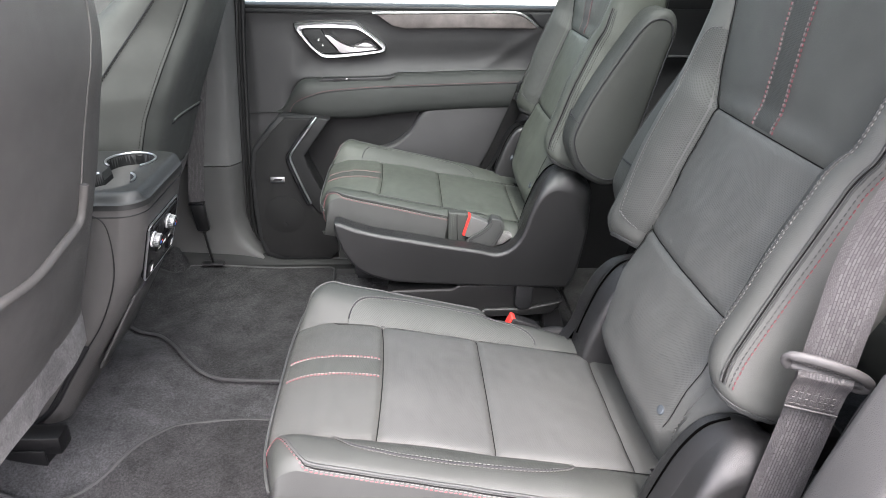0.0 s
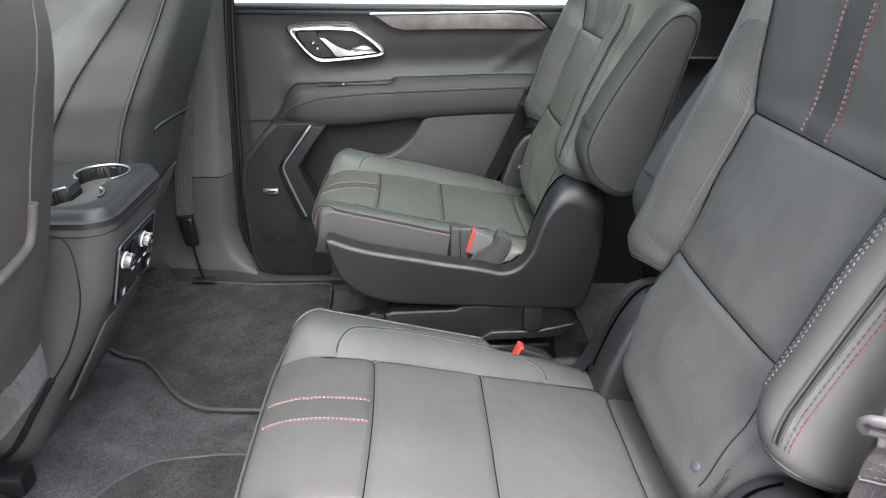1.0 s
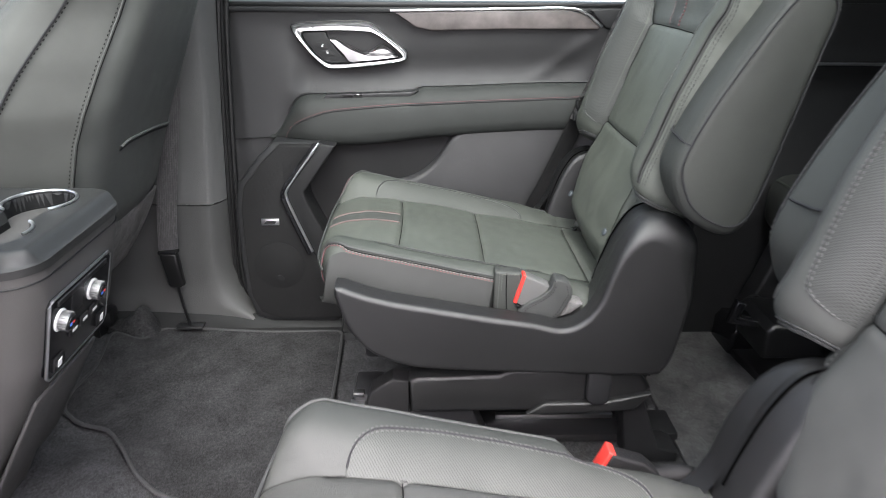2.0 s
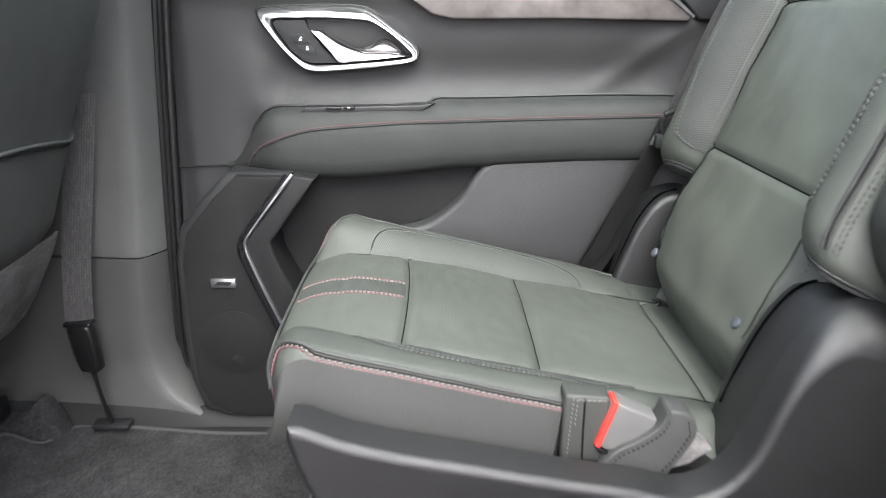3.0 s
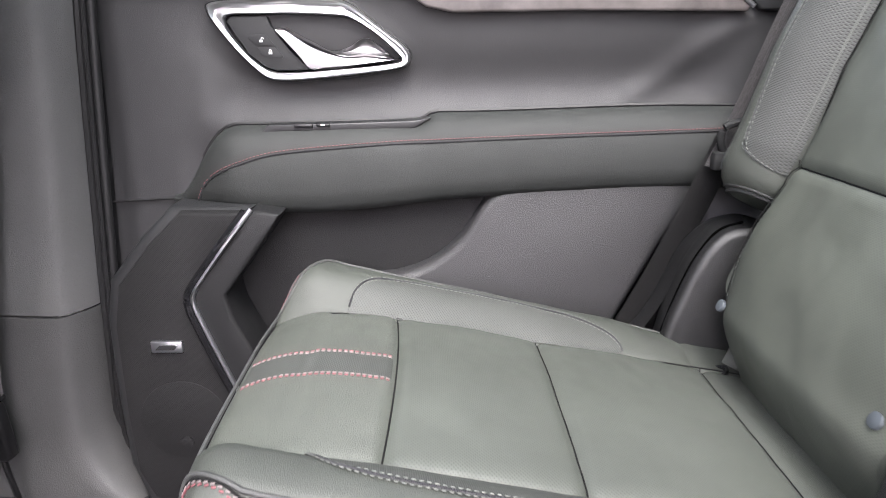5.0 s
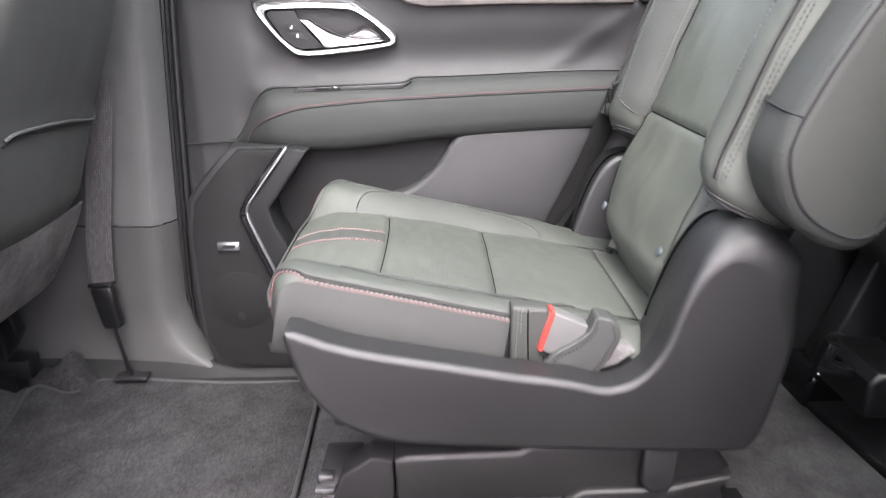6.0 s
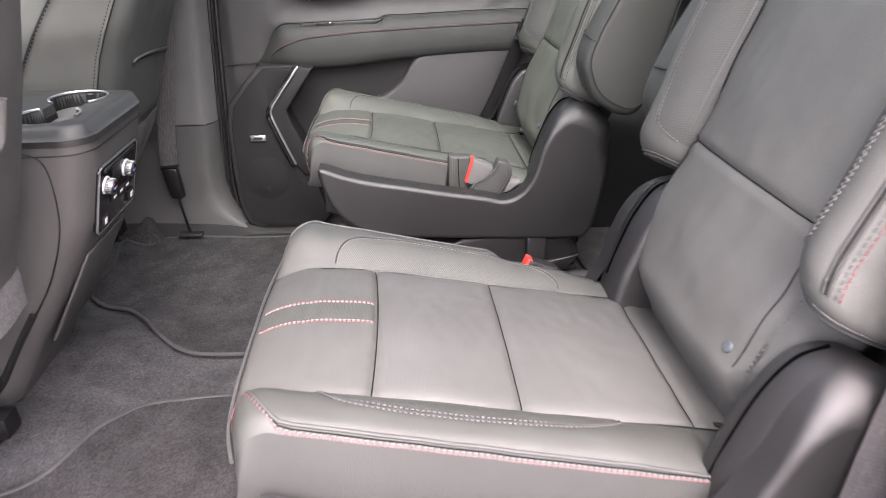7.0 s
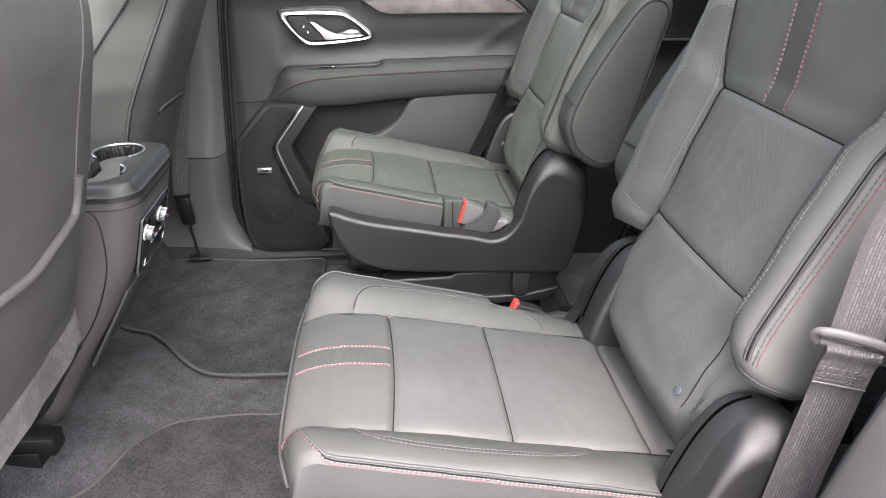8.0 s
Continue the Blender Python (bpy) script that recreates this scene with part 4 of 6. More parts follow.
def mat_sheet(name, outline, lift, label):
    """A bound floor mat that follows the carpet."""
    ring = curve([Vector((x, y, 0)) for x, y in outline], 6, True)
    mt = thing(name, (sum(p.x for p in ring) / len(ring), sum(p.y for p in ring) / len(ring), 0), label, "floor mat", "second row floor mats")
    flat = mesh([(p.x, p.y, 0.0) for p in ring], [tuple(range(len(ring)))])
    lo, hi = min(p.y for p in ring), max(p.y for p in ring)
    lx, hx = min(p.x for p in ring), max(p.x for p in ring)
    for axis, a, b in (((0, 1, 0), lo, hi), ((1, 0, 0), lx, hx)):
        for k in range(1, 16):
            c = a + (b - a) * k / 16
            bmesh.ops.bisect_plane(flat, geom=list(flat.verts) + list(flat.edges) + list(flat.faces), plane_co=Vector(axis) * c, plane_no=axis)
    for v in flat.verts:
        v.co.z = floor_height(v.co.x, v.co.y) + lift + 0.0015 * noise.noise(v.co * 9)
    top = bmesh.ops.extrude_face_region(flat, geom=list(flat.faces), use_keep_orig=True)["geom"]
    bmesh.ops.translate(flat, verts=[g for g in top if isinstance(g, bmesh.types.BMVert)], vec=(0, 0, -lift * 0.8))
    part("mat_top", flat, MAT, mt, "dense dark pile", smooth=True)
    part("binding", tube([Vector((p.x, p.y, floor_height(p.x, p.y) + lift * 0.9)) for p in ring], 0.0042, 8, True), MAT_EDGE, mt, "stitched dark edge binding")
    return mt


mat_sheet("floor_mat", [(-0.622, 2.084), (-0.614, 2.098), (-0.602, 2.109), (-0.575, 2.113), (-0.50, 2.110), (-0.337, 2.093), (-0.19, 2.094), (-0.152, 2.086), (-0.145, 2.041), (-0.140, 1.90), (-0.138, 1.72), (-0.148, 1.55), (-0.18, 1.50), (-0.26, 1.495), (-0.385, 1.508), (-0.455, 1.55), (-0.515, 1.63), (-0.575, 1.70), (-0.64, 1.722), (-0.682, 1.755), (-0.692, 1.811), (-0.689, 1.862), (-0.687, 1.907), (-0.696, 1.969), (-0.706, 2.026), (-0.704, 2.052), (-0.688, 2.058), (-0.651, 2.052), (-0.632, 2.060)], 0.012, "dark charcoal floor mat lying in the far foot well")
mat_sheet("floor_mat", [(-0.16, 0.62), (-0.40, 0.60), (-0.66, 0.62), (-0.80, 0.70), (-0.82, 0.95), (-0.79, 1.09), (-0.70, 1.125), (-0.60, 1.115), (-0.52, 1.155), (-0.46, 1.265), (-0.41, 1.33), (-0.33, 1.35), (-0.22, 1.348), (-0.16, 1.32), (-0.15, 1.0)], 0.012, "dark charcoal floor mat lying in the near foot well")

# outside: ground, and the body that closes the cabin
solid("ground", box(-60, 60, -60, 60, -0.62, -0.56, 0), CONCRETE, "pale concrete of the parking lot", "ground", "structure", smooth=False)


def far_wall():
    """Body side behind the far doors, open at the windows."""
    low = prism([(-2.3, -0.3), (-2.3, 0.76), (2.6, 0.80), (2.6, -0.3)], lambda a, b, y: Vector((a, y, b)), 2.28, 2.36, 0.0)
    posts = [box(x, x + w, 2.27, 2.35, 0.74, 1.28, 0.01) for x, w in ((-0.56, 0.14), (0.60, 0.16), (1.7, 0.25), (-2.3, 0.3))]
    return solid("wall_far", merge(low, *posts), PAINT, "painted outer body side with window posts", "car body", "structure", smooth=False)


far_wall()
solid("ceiling", merge(box(-2.3, 2.6, 0.48, 0.70, 1.27, 1.33, 0.01), box(-2.3, 2.6, 2.09, 2.36, 1.27, 1.33, 0.01), box(-2.3, -1.8, 0.70, 2.09, 1.27, 1.33, 0.01), box(0.75, 2.6, 0.70, 2.09, 1.27, 1.33, 0.01)), HEADLINER, "pale cloth roof lining round the assumed glass roof", "ceiling", "structure", smooth=False)
# Unseen roof glass, added to light the cabin from above.
solid("window_roof", box(-1.8, 0.75, 0.70, 2.09, 1.30, 1.306, 0), ROOFGLASS, "assumed roof glass, out of view, added to let skylight in", "window", "structure", smooth=False)
solid("wall_front", box(-2.36, -2.28, 0.5, 2.36, -0.3, 0.62, 0.01), DARK, "dark bulkhead under the windscreen", "wall", "structure")
solid("wall_rear", merge(box(2.56, 2.64, 0.5, 2.36, -0.3, 0.80, 0.01), box(2.56, 2.64, 0.5, 0.75, 0.80, 1.3, 0.01), box(2.56, 2.64, 2.1, 2.36, 0.8, 1.3, 0.01)), DARK, "dark tailgate lining", "wall", "structure")
solid("wall_near_rear", merge(box(0.86, 2.6, 0.50, 0.56, -0.3, 0.78, 0.01), box(0.80, 1.0, 0.50, 0.56, 0.7, 1.3, 0.01)), DARK, "dark lining behind the open door", "wall", "structure")
solid("wall_near_front", merge(box(-2.3, -1.75, 0.50, 0.56, -0.3, 0.76, 0.01), box(-0.80, -0.70, 0.50, 0.58, -0.3, 1.3, 0.02)), PILLAR, "grey pillar beside the open front doorway", "wall", "structure")
solid("door_sill_near", prism([(0.44, -0.30), (0.60, -0.30), (0.60, 0.0), (0.58, 0.02), (0.50, 0.015), (0.44, -0.02)], lambda a, b, x: Vector((x, a, b)), -0.8, 0.86, 0.008), PILLAR, "grey plastic sill plate under the open door", "door sill", "structure")
for x0, x1, gl, lab in ((-2.0, -0.57, GLASS, "clear front side window glass"), (-0.41, 0.59, DOORGLASS, "lightly tinted rear door window glass"), (0.77, 1.69, PRIVACY, "dark tinted rear quarter window glass")):
    solid("window_glass", box(x0, x1, 2.296, 2.300, 0.77, 1.26, 0), gl, lab, "window", "structure", smooth=False)
solid("window_rear", box(2.59, 2.60, 0.75, 2.10, 0.80, 1.27, 0), PRIVACY, "dark tinted tailgate glass", "window", "structure", smooth=False)
solid("window_near_rear", box(1.0, 2.56, 0.525, 0.53, 0.78, 1.27, 0), PRIVACY, "dark tinted near quarter window glass", "window", "structure", smooth=False)
solid("door_frame_far", box(-0.475, -0.345, 2.222, 2.275, -0.06, 0.80, 0.004), DARK, "dark door frame behind the seal", "door frame", "structure")

# pale cars and hedge far outside the windows
def far_backdrop():
    bm = prism([(-14, -0.56), (-14, 1.6), (-6, 1.9), (2, 1.5), (9, 2.1), (14, 1.7), (14, -0.56)], lambda a, b, y: Vector((a, y, b)), 14.0, 14.4, 0.0)
    return solid("backdrop", bm, PAINT, "pale parked vehicles far across the lot", "backdrop", "structure", smooth=False)


far_backdrop()

# ---- the far rear door ----
door = thing("door_1", (0.05, 2.22, 0.0), "closed rear door with black trim panel, chrome handle and speaker", "car door", kind="structure")


def dplace(a, b, y):
    return Vector((a, y, b))


def rounded(points, n=4):
    return [(p.x, p.z) for p in curve([Vector((a, 0, b)) for a, b in points], n, True)]


solid("front_door_trim", merge(box(-2.0, -0.58, 2.19, 2.27, 0.0, 0.745, 0.02), box(-2.0, -0.6, 2.13, 2.2, 0.50, 0.60, 0.02)), SOFT, "dark trim of the closed front door", "door trim", "structure")


def panel_depth(x, z):
    """Moulded upper trim: proud under the sill, hollow at mid height, proud again over the armrest."""
    hollow = math.exp(-((z - (0.640 + 0.012 * math.sin(x * 4))) / 0.045) ** 2)
    reach = smoothstep(-0.26, -0.20, x) * (1 - smoothstep(0.40, 0.50, x))
    y = 2.205 + 0.016 * hollow * reach
    y -= 0.0045 * math.exp(-((x - 0.345 - 1.3 * (z - 0.64)) / 0.030) ** 2) * smoothstep(0.60, 0.65, z) * smoothstep(0.77, 0.72, z)
    y += 0.02 * smoothstep(0.60, 0.50, z) * smoothstep(-0.30, -0.24, x)
    y -= 0.003 * smoothstep(0.745, 0.775, z)
    y += 0.010 * smoothstep(-0.36, -0.40, x)
    dx, dz = (x + 0.112) / 0.155, (z - 0.70 + 0.10 * (x + 0.112)) / 0.075
    r = math.sqrt(dx * dx + dz * dz)
    y += 0.007 * math.exp(-max(0.0, r - 0.9) * 4)
    return y


rows = []
for k in range(115):
    z = -0.012 + 0.807 * k / 114
    corner = 0.075 * (1 - math.sqrt(max(0.0, 1 - max(0.0, (0.09 - z) / 0.09) ** 2)))
    x0, x1 = -0.402 + corner + 0.02 * smoothstep(0.2, 0.8, z) - 0.005, interp(z, [(0.0, 0.20), (0.28, 0.29), (0.35, 0.325), (0.51, 0.415), (0.58, 0.52), (0.8, 0.62)])
    rows.append([Vector((x0 + (x1 - x0) * j / 130, panel_depth(x0 + (x1 - x0) * j / 130, z), z)) for j in range(131)])
bm = slab(rows, (0, 0.012, 0))
upper = part("trim_panel", bm, UPPER_LIT, door, "soft black upper trim panel, light from above in its colour")
part("belt_line", box(-0.42, 0.62, 2.200, 2.285, 0.788, 0.799, 0.004), RUBBER, door, "rubber window seal")
part("sill_cap", box(-0.42, 0.62, 2.196, 2.29, 0.776, 0.788, 0.004), SOFT, door)
part("rear_edge", tube(curve([Vector((0.50, 2.215, 0.60)), Vector((0.415, 2.195, 0.51)), Vector((0.325, 2.19, 0.335)), Vector((0.26, 2.19, 0.20)), Vector((0.20, 2.19, 0.02))], 6), 0.009, 8), RUBBER, door, "rubber edge over the wheel arch")
part("panel_joint", tube([Vector((-0.396, 2.2035, 0.484)), Vector((-0.30, 2.197, 0.491))], 0.0018, 6), RUBBER, upper)

# armrest: a padded bar that tapers to its front end
arm_rows = []
for k in range(71):
    x = -0.308 + 0.81 * k / 70
    rise = smoothstep(-0.308, -0.195, x)
    top = 0.492 + 0.100 * math.sin(rise * math.pi / 2) + 0.005 * smoothstep(-0.2, 0.0, x) + 0.013 * smoothstep(0.030, 0.060, x) + 0.010 * smoothstep(0.05, 0.4, x)
    if x < -0.308 + 0.006:
        top = 0.494
    bot = 0.486 + 0.026 * smoothstep(-0.15, 0.42, x) - 0.010 * (smoothstep(-0.24, -0.15, x) - smoothstep(-0.10, 0.1, x))
    depth = 0.012 + 0.050 * smoothstep(-0.33, -0.2, x)
    back_y, h = 2.212, top - bot
    sec = []
    for u, d in ((0.0, -0.01), (0.0, 0.5), (0.03, 0.80), (0.12, 0.95), (0.3, 1.0), (0.5, 0.985), (0.66, 0.945), (0.76, 0.89), (0.85, 0.80), (0.92, 0.68), (0.97, 0.52), (1.0, 0.3), (1.0, -0.01)):
        sec.append(Vector((x, back_y - depth * d, bot + h * u)))
    arm_rows.append(sec)
armrest = part("armrest", sheet(arm_rows, True, True), ARM, upper, "padded leather armrest with a red seam")


def arm_face(x, z):
    """A point on the front of the armrest at that place and height."""
    k = min(range(len(arm_rows)), key=lambda n: abs(arm_rows[n][0].x - x))
    sec = arm_rows[k][1:-1]
    for a, b in zip(sec, sec[1:]):
        if a.z <= z <= b.z and b.z > a.z:
            return Vector((x, a.y + (b.y - a.y) * (z - a.z) / (b.z - a.z), z))
    return Vector((x, sec[0].y if z < sec[0].z else sec[-1].y, z))


seam = curve([Vector((x, 0, z)) for x, z in ((-0.266, 0.492), (-0.256, 0.512), (-0.235, 0.531), (-0.20, 0.547), (-0.15, 0.560), (-0.05, 0.5695), (0.05, 0.576), (0.2, 0.583), (0.35, 0.589), (0.48, 0.594))], 8)
part("armrest_seam", tube([arm_face(p.x, p.z) + Vector((0, -0.0004, 0)) for p in seam], 0.0016, 6), BINDING, armrest)
part("armrest_stitching", stitches([arm_face(p.x, p.z + 0.0034) + Vector((0, -0.0010, 0.0002)) for p in seam], 0.0009, 0.0036, 0.0014), RED, armrest, "fine red stitching", kind="stuff")
part("switch_plate", prism([(-0.182, 0.580), (-0.15, 0.586), (-0.07, 0.588), (0.03, 0.591), (0.052, 0.606), (0.03, 0.602), (-0.06, 0.5985), (-0.165, 0.5955)], dplace, 2.176, 2.215, 0.002), DARK, armrest, "recessed dark switch plate")
part("window_switch", box(-0.130, -0.105, 2.172, 2.184, 0.592, 0.5975, 0.002), BLACKPL, armrest, "window switch")
b = part("seat_switch", box(-0.100, -0.082, 2.172, 2.184, 0.5935, 0.5985, 0.002), BLACKPL, armrest, "small switch cap")
part("switch_mark", box(-0.094, -0.089, 2.1712, 2.1722, 0.5955, 0.5975, 0), WHITE_MARK, b)

# black tube stands in for the shadow the upper panel casts along the gap
part("armrest_shadow_line", tube([Vector((r[11].x, 2.2045, r[11].z + 0.0015)) for r in arm_rows[4:]], 0.0034, 6), RUBBER, armrest, "gap over the armrest, its shadow line drawn as a black tube")

# lower trim: recess, map pocket, speaker bulge
def tucked(a, b, y):
    """Under the armrest the bulge falls back towards the door."""
    return Vector((a, y + 0.010 * smoothstep(0.482, 0.498, b) * (y < 2.19), b))


part("pocket_recess", prism([(-0.20, 0.515), (0.42, 0.530), (0.31, 0.30), (0.20, 0.01), (-0.33, 0.01), (-0.26, 0.25)], dplace, 2.196, 2.215, 0.004), GRAIN, door, "dark grained recess")
part("map_pocket", prism(rounded([(0.150, 0.512), (0.27, 0.522), (0.412, 0.528), (0.365, 0.42), (0.31, 0.305), (0.21, 0.10), (0.10, 0.08), (-0.10, 0.09), (-0.12, 0.25), (-0.09, 0.37), (0.0, 0.386), (0.05, 0.404), (0.095, 0.442)], 5), dplace, 2.160, 2.21, 0.012, 4), POCKET, door, "grey grained map pocket")
sp = [(-0.276, 0.489), (-0.318, 0.447), (-0.366, 0.388), (-0.377, 0.33), (-0.378, 0.20), (-0.374, 0.10), (-0.355, 0.055), (-0.31, 0.036), (-0.16, 0.036), (-0.13, 0.06), (-0.16, 0.17), (-0.215, 0.235), (-0.265, 0.36), (-0.262, 0.392), (-0.20, 0.470), (-0.182, 0.489)]
part("speaker_surround", prism([(x + (-0.016 if x < -0.25 else 0.0), z + (-0.016 if z < 0.06 else 0.004)) for x, z in sp], tucked, 2.128, 2.215, 0.01, 3), SOFT, door, "moulded speaker surround")
grille = part("speaker_grille", prism(sp, tucked, 2.118, 2.15, 0.004, 2), GRILLE, door, "dark woven speaker grille")
part("speaker_cone", merge(disc((-0.298, 2.1185, 0.185), (0, 1, 0), 0.062, 0.003, 40, 0.001), disc((-0.298, 2.117, 0.150), (0, 1, 0), 0.010, 0.004, 16, 0.001)), CONE, grille, "round speaker behind the cloth")
badge = part("badge", box(-0.331, -0.288, 2.113, 2.119, 0.293, 0.310, 0.0015), SATIN, grille, "small silver plate with a dark logo bar")
part("badge_mark", prism([(-0.325, 0.298), (-0.321, 0.302), (-0.318, 0.305), (-0.300, 0.305), (-0.296, 0.3045), (-0.294, 0.3035), (-0.299, 0.298)], dplace, 2.1118, 2.114, 0), DARK, badge, smooth=False)
facet = [(-0.180, 0.494), (-0.143, 0.488), (-0.176, 0.440), (-0.222, 0.378), (-0.215, 0.345), (-0.172, 0.255), (-0.14, 0.19), (-0.19, 0.19), (-0.222, 0.232), (-0.272, 0.360), (-0.270, 0.388), (-0.22, 0.450)]
part("speaker_blade", prism(facet, tucked, 2.112, 2.20, 0.006, 3), BLADE, door, "angled trim blade")
strip = curve([tucked(x, z, 2.111) for x, z in ((-0.181, 0.494), (-0.206, 0.462), (-0.245, 0.410), (-0.262, 0.385), (-0.265, 0.368), (-0.256, 0.338), (-0.236, 0.285), (-0.212, 0.225))], 5)
part("chrome_strip", tube(strip, 0.0034, 8), SATIN, door, "thin satin chrome strip")
part("strip_backing", tube([p + Vector((-0.008, 0.004, -0.004)) for p in strip], 0.007, 8), GLOSS, door)

# inner handle
OUTER = [(-0.238, 0.740), (-0.231, 0.749), (-0.181, 0.753), (-0.123, 0.755), (-0.073, 0.754), (-0.050, 0.746), (-0.023, 0.726), (0.0, 0.709), (0.018, 0.695), (0.023, 0.682), (0.013, 0.670), (-0.047, 0.660), (-0.108, 0.654), (-0.141, 0.652), (-0.161, 0.654), (-0.176, 0.663), (-0.203, 0.690), (-0.228, 0.722)]
INNER = [(-0.217, 0.727), (-0.209, 0.734), (-0.176, 0.735), (-0.123, 0.736), (-0.071, 0.734), (-0.053, 0.731), (-0.029, 0.718), (-0.009, 0.703), (0.007, 0.688), (0.013, 0.680), (0.005, 0.675), (-0.047, 0.669), (-0.105, 0.664), (-0.141, 0.662), (-0.155, 0.663), (-0.169, 0.668), (-0.189, 0.684), (-0.210, 0.710)]
outer, inner = [curve([Vector((x, 0, z)) for x, z in ring], 5, True) for ring in (OUTER, INNER)]


def bezel(k, y):
    """A loop between the outer and the inner edge of the handle's surround."""
    return [a.lerp(b, k) + Vector((0, y, 0)) for a, b in zip(outer, inner)]


handle = part("handle_bezel", sheet([bezel(k, y) for k, y in ((-0.06, 2.214), (-0.05, 2.202), (0.03, 2.1955), (0.14, 2.193), (0.26, 2.1945), (0.36, 2.1975), (0.55, 2.1985), (0.78, 2.1965), (0.90, 2.1965), (0.98, 2.199), (1.0, 2.206), (1.01, 2.214))], True), CHROME, door, "bright chrome handle surround")
part("bezel_gap", tube(bezel(-0.07, 2.2035), 0.0026, 6, True), RUBBER, handle, "dark gap round the surround")
mid = Vector((-0.10, 0, 0.700))
part("handle_cup", sheet([[mid.lerp(p, k) + Vector((0, y, 0)) for p in inner] for k, y in ((1.0, 2.205), (0.985, 2.214), (0.93, 2.226), (0.80, 2.234), (0.5, 2.239), (0.02, 2.240))], True), CUP, handle, "grey hollow behind the handle")
part("cup_step", tube(curve([Vector((-0.150, 2.222, 0.7245)), Vector((-0.125, 2.228, 0.7225)), Vector((-0.10, 2.230, 0.7195)), Vector((-0.075, 2.230, 0.7195)), Vector((-0.05, 2.226, 0.7185))], 5), 0.0030, 8), CUP, handle, "step in the hollow")
plate = [(-0.2155, 0.7265), (-0.208, 0.7325), (-0.163, 0.7330), (-0.158, 0.721), (-0.135, 0.691), (-0.109, 0.6655), (-0.154, 0.6645), (-0.168, 0.669), (-0.188, 0.685)]
part("lock_plate", prism(plate, dplace, 2.2005, 2.225, 0.0015), SOFT, handle, "dark lock switch plate")
for n, key in enumerate(([(-0.190, 0.707), (-0.186, 0.7105), (-0.167, 0.711), (-0.164, 0.7095), (-0.1535, 0.6958), (-0.179, 0.6952)], [(-0.178, 0.6942), (-0.1525, 0.6948), (-0.143, 0.682), (-0.145, 0.680), (-0.163, 0.680), (-0.173, 0.685)])):
    cx, cz = sum(a for a, _ in key) / 6, sum(b for _, b in key) / 6
    b = part("lock_button", prism([(cx + (x - cx) * 0.93, cz + (z - cz) * 0.90) for x, z in key], dplace, 2.1990, 2.2015, 0.0006), SOFT, handle, "small lock button")
    part("button_gap", prism(key, dplace, 2.2000, 2.2020, 0), BLACKPL, b, "black gap round the button")
    mx, mz = (-0.1712, 0.7005) if n == 0 else (-0.1600, 0.6855)
    part("lock_mark", merge(box(mx - 0.0022, mx + 0.0022, 2.1983, 2.1993, mz, mz + 0.0030, 0), tube(curve([Vector((mx - 0.0014 + 0.0014 * (n == 0), 2.1985, mz + 0.003)), Vector((mx - 0.001 + 0.0016 * (n == 0), 2.1985, mz + 0.0055)), Vector((mx + 0.001 + 0.0016 * (n == 0), 2.1985, mz + 0.0055)), Vector((mx + 0.0014 + 0.0020 * (n == 0), 2.1985, mz + (0.0042 if n == 0 else 0.003)))], 4), 0.0005, 5)), WHITE_MARK, b, "white padlock symbol")
# pull lever: a blade with a raised upper rim that widens into a hollow grip
LOW = [(-0.152, 0.7160), (-0.139, 0.702), (-0.121, 0.682), (-0.108, 0.667), (-0.084, 0.669), (-0.059, 0.671), (-0.033, 0.674), (0.002, 0.679)]
RIDGE = [(-0.150, 0.7180), (-0.138, 0.7175), (-0.120, 0.7075), (-0.102, 0.699), (-0.079, 0.6885), (-0.058, 0.683), (-0.033, 0.6840), (0.001, 0.6810)]
CREST = [(-0.150, 0.7185), (-0.138, 0.7182), (-0.120, 0.7083), (-0.102, 0.6998), (-0.079, 0.6895), (-0.056, 0.6950), (-0.032, 0.7065), (0.001, 0.6825)]
low, ridge, crest = [curve([Vector((x, 0, z)) for x, z in line], 6) for line in (LOW, RIDGE, CREST)]
rows = []
for a, b, c in zip(low, ridge, crest):
    bow = -0.006 * math.sin(math.pi * min(1.0, max(0.0, (a.x + 0.152) / 0.155)))
    grip = smoothstep(0.003, 0.012, c.z - b.z)
    row = []
    for base, to, k, y in ((a, b, 0.0, 2.213), (a, b, 0.0, 2.1980), (a, b, 0.06, 2.1958), (a, b, 0.3, 2.1964), (a, b, 0.6, 2.1978), (a, b, 0.84, 2.1988), (a, b, 0.90, 2.1972), (a, b, 0.97, 2.1962)):
        row.append(base.lerp(to, k) + Vector((0, y + bow, 0)))
    for k, y in ((0.10, 2.1962), (0.3, 2.2015), (0.55, 2.2035), (0.8, 2.2015), (0.95, 2.1990), (1.0, 2.2020), (1.0, 2.213)):
        row.append(b.lerp(c, k) + Vector((0, y * grip + (2.196 + 0.015 * k) * (1 - grip) + bow, 0)))
    rows.append(row)
part("handle_lever", sheet(rows), LEVER, handle, "curved chrome pull lever")

# figured trim strip below the window, edged in chrome
tr = [(-0.006, 0.779), (0.385, 0.786), (0.43, 0.776), (0.468, 0.750), (0.462, 0.742), (0.25, 0.742), (0.08, 0.738), (0.045, 0.745)]
trim = part("trim_strip", prism(tr, dplace, 2.186, 2.206, 0.004, 3), WOOD, door, "dark figured trim strip with a soft gloss")
part("trim_edge", tube(curve([Vector((x, 2.1855, z)) for x, z in ((-0.012, 0.781), (0.10, 0.783), (0.25, 0.786), (0.385, 0.788), (0.43, 0.778), (0.470, 0.749))], 8), 0.0032, 8), CHROME, trim, "chrome edging")
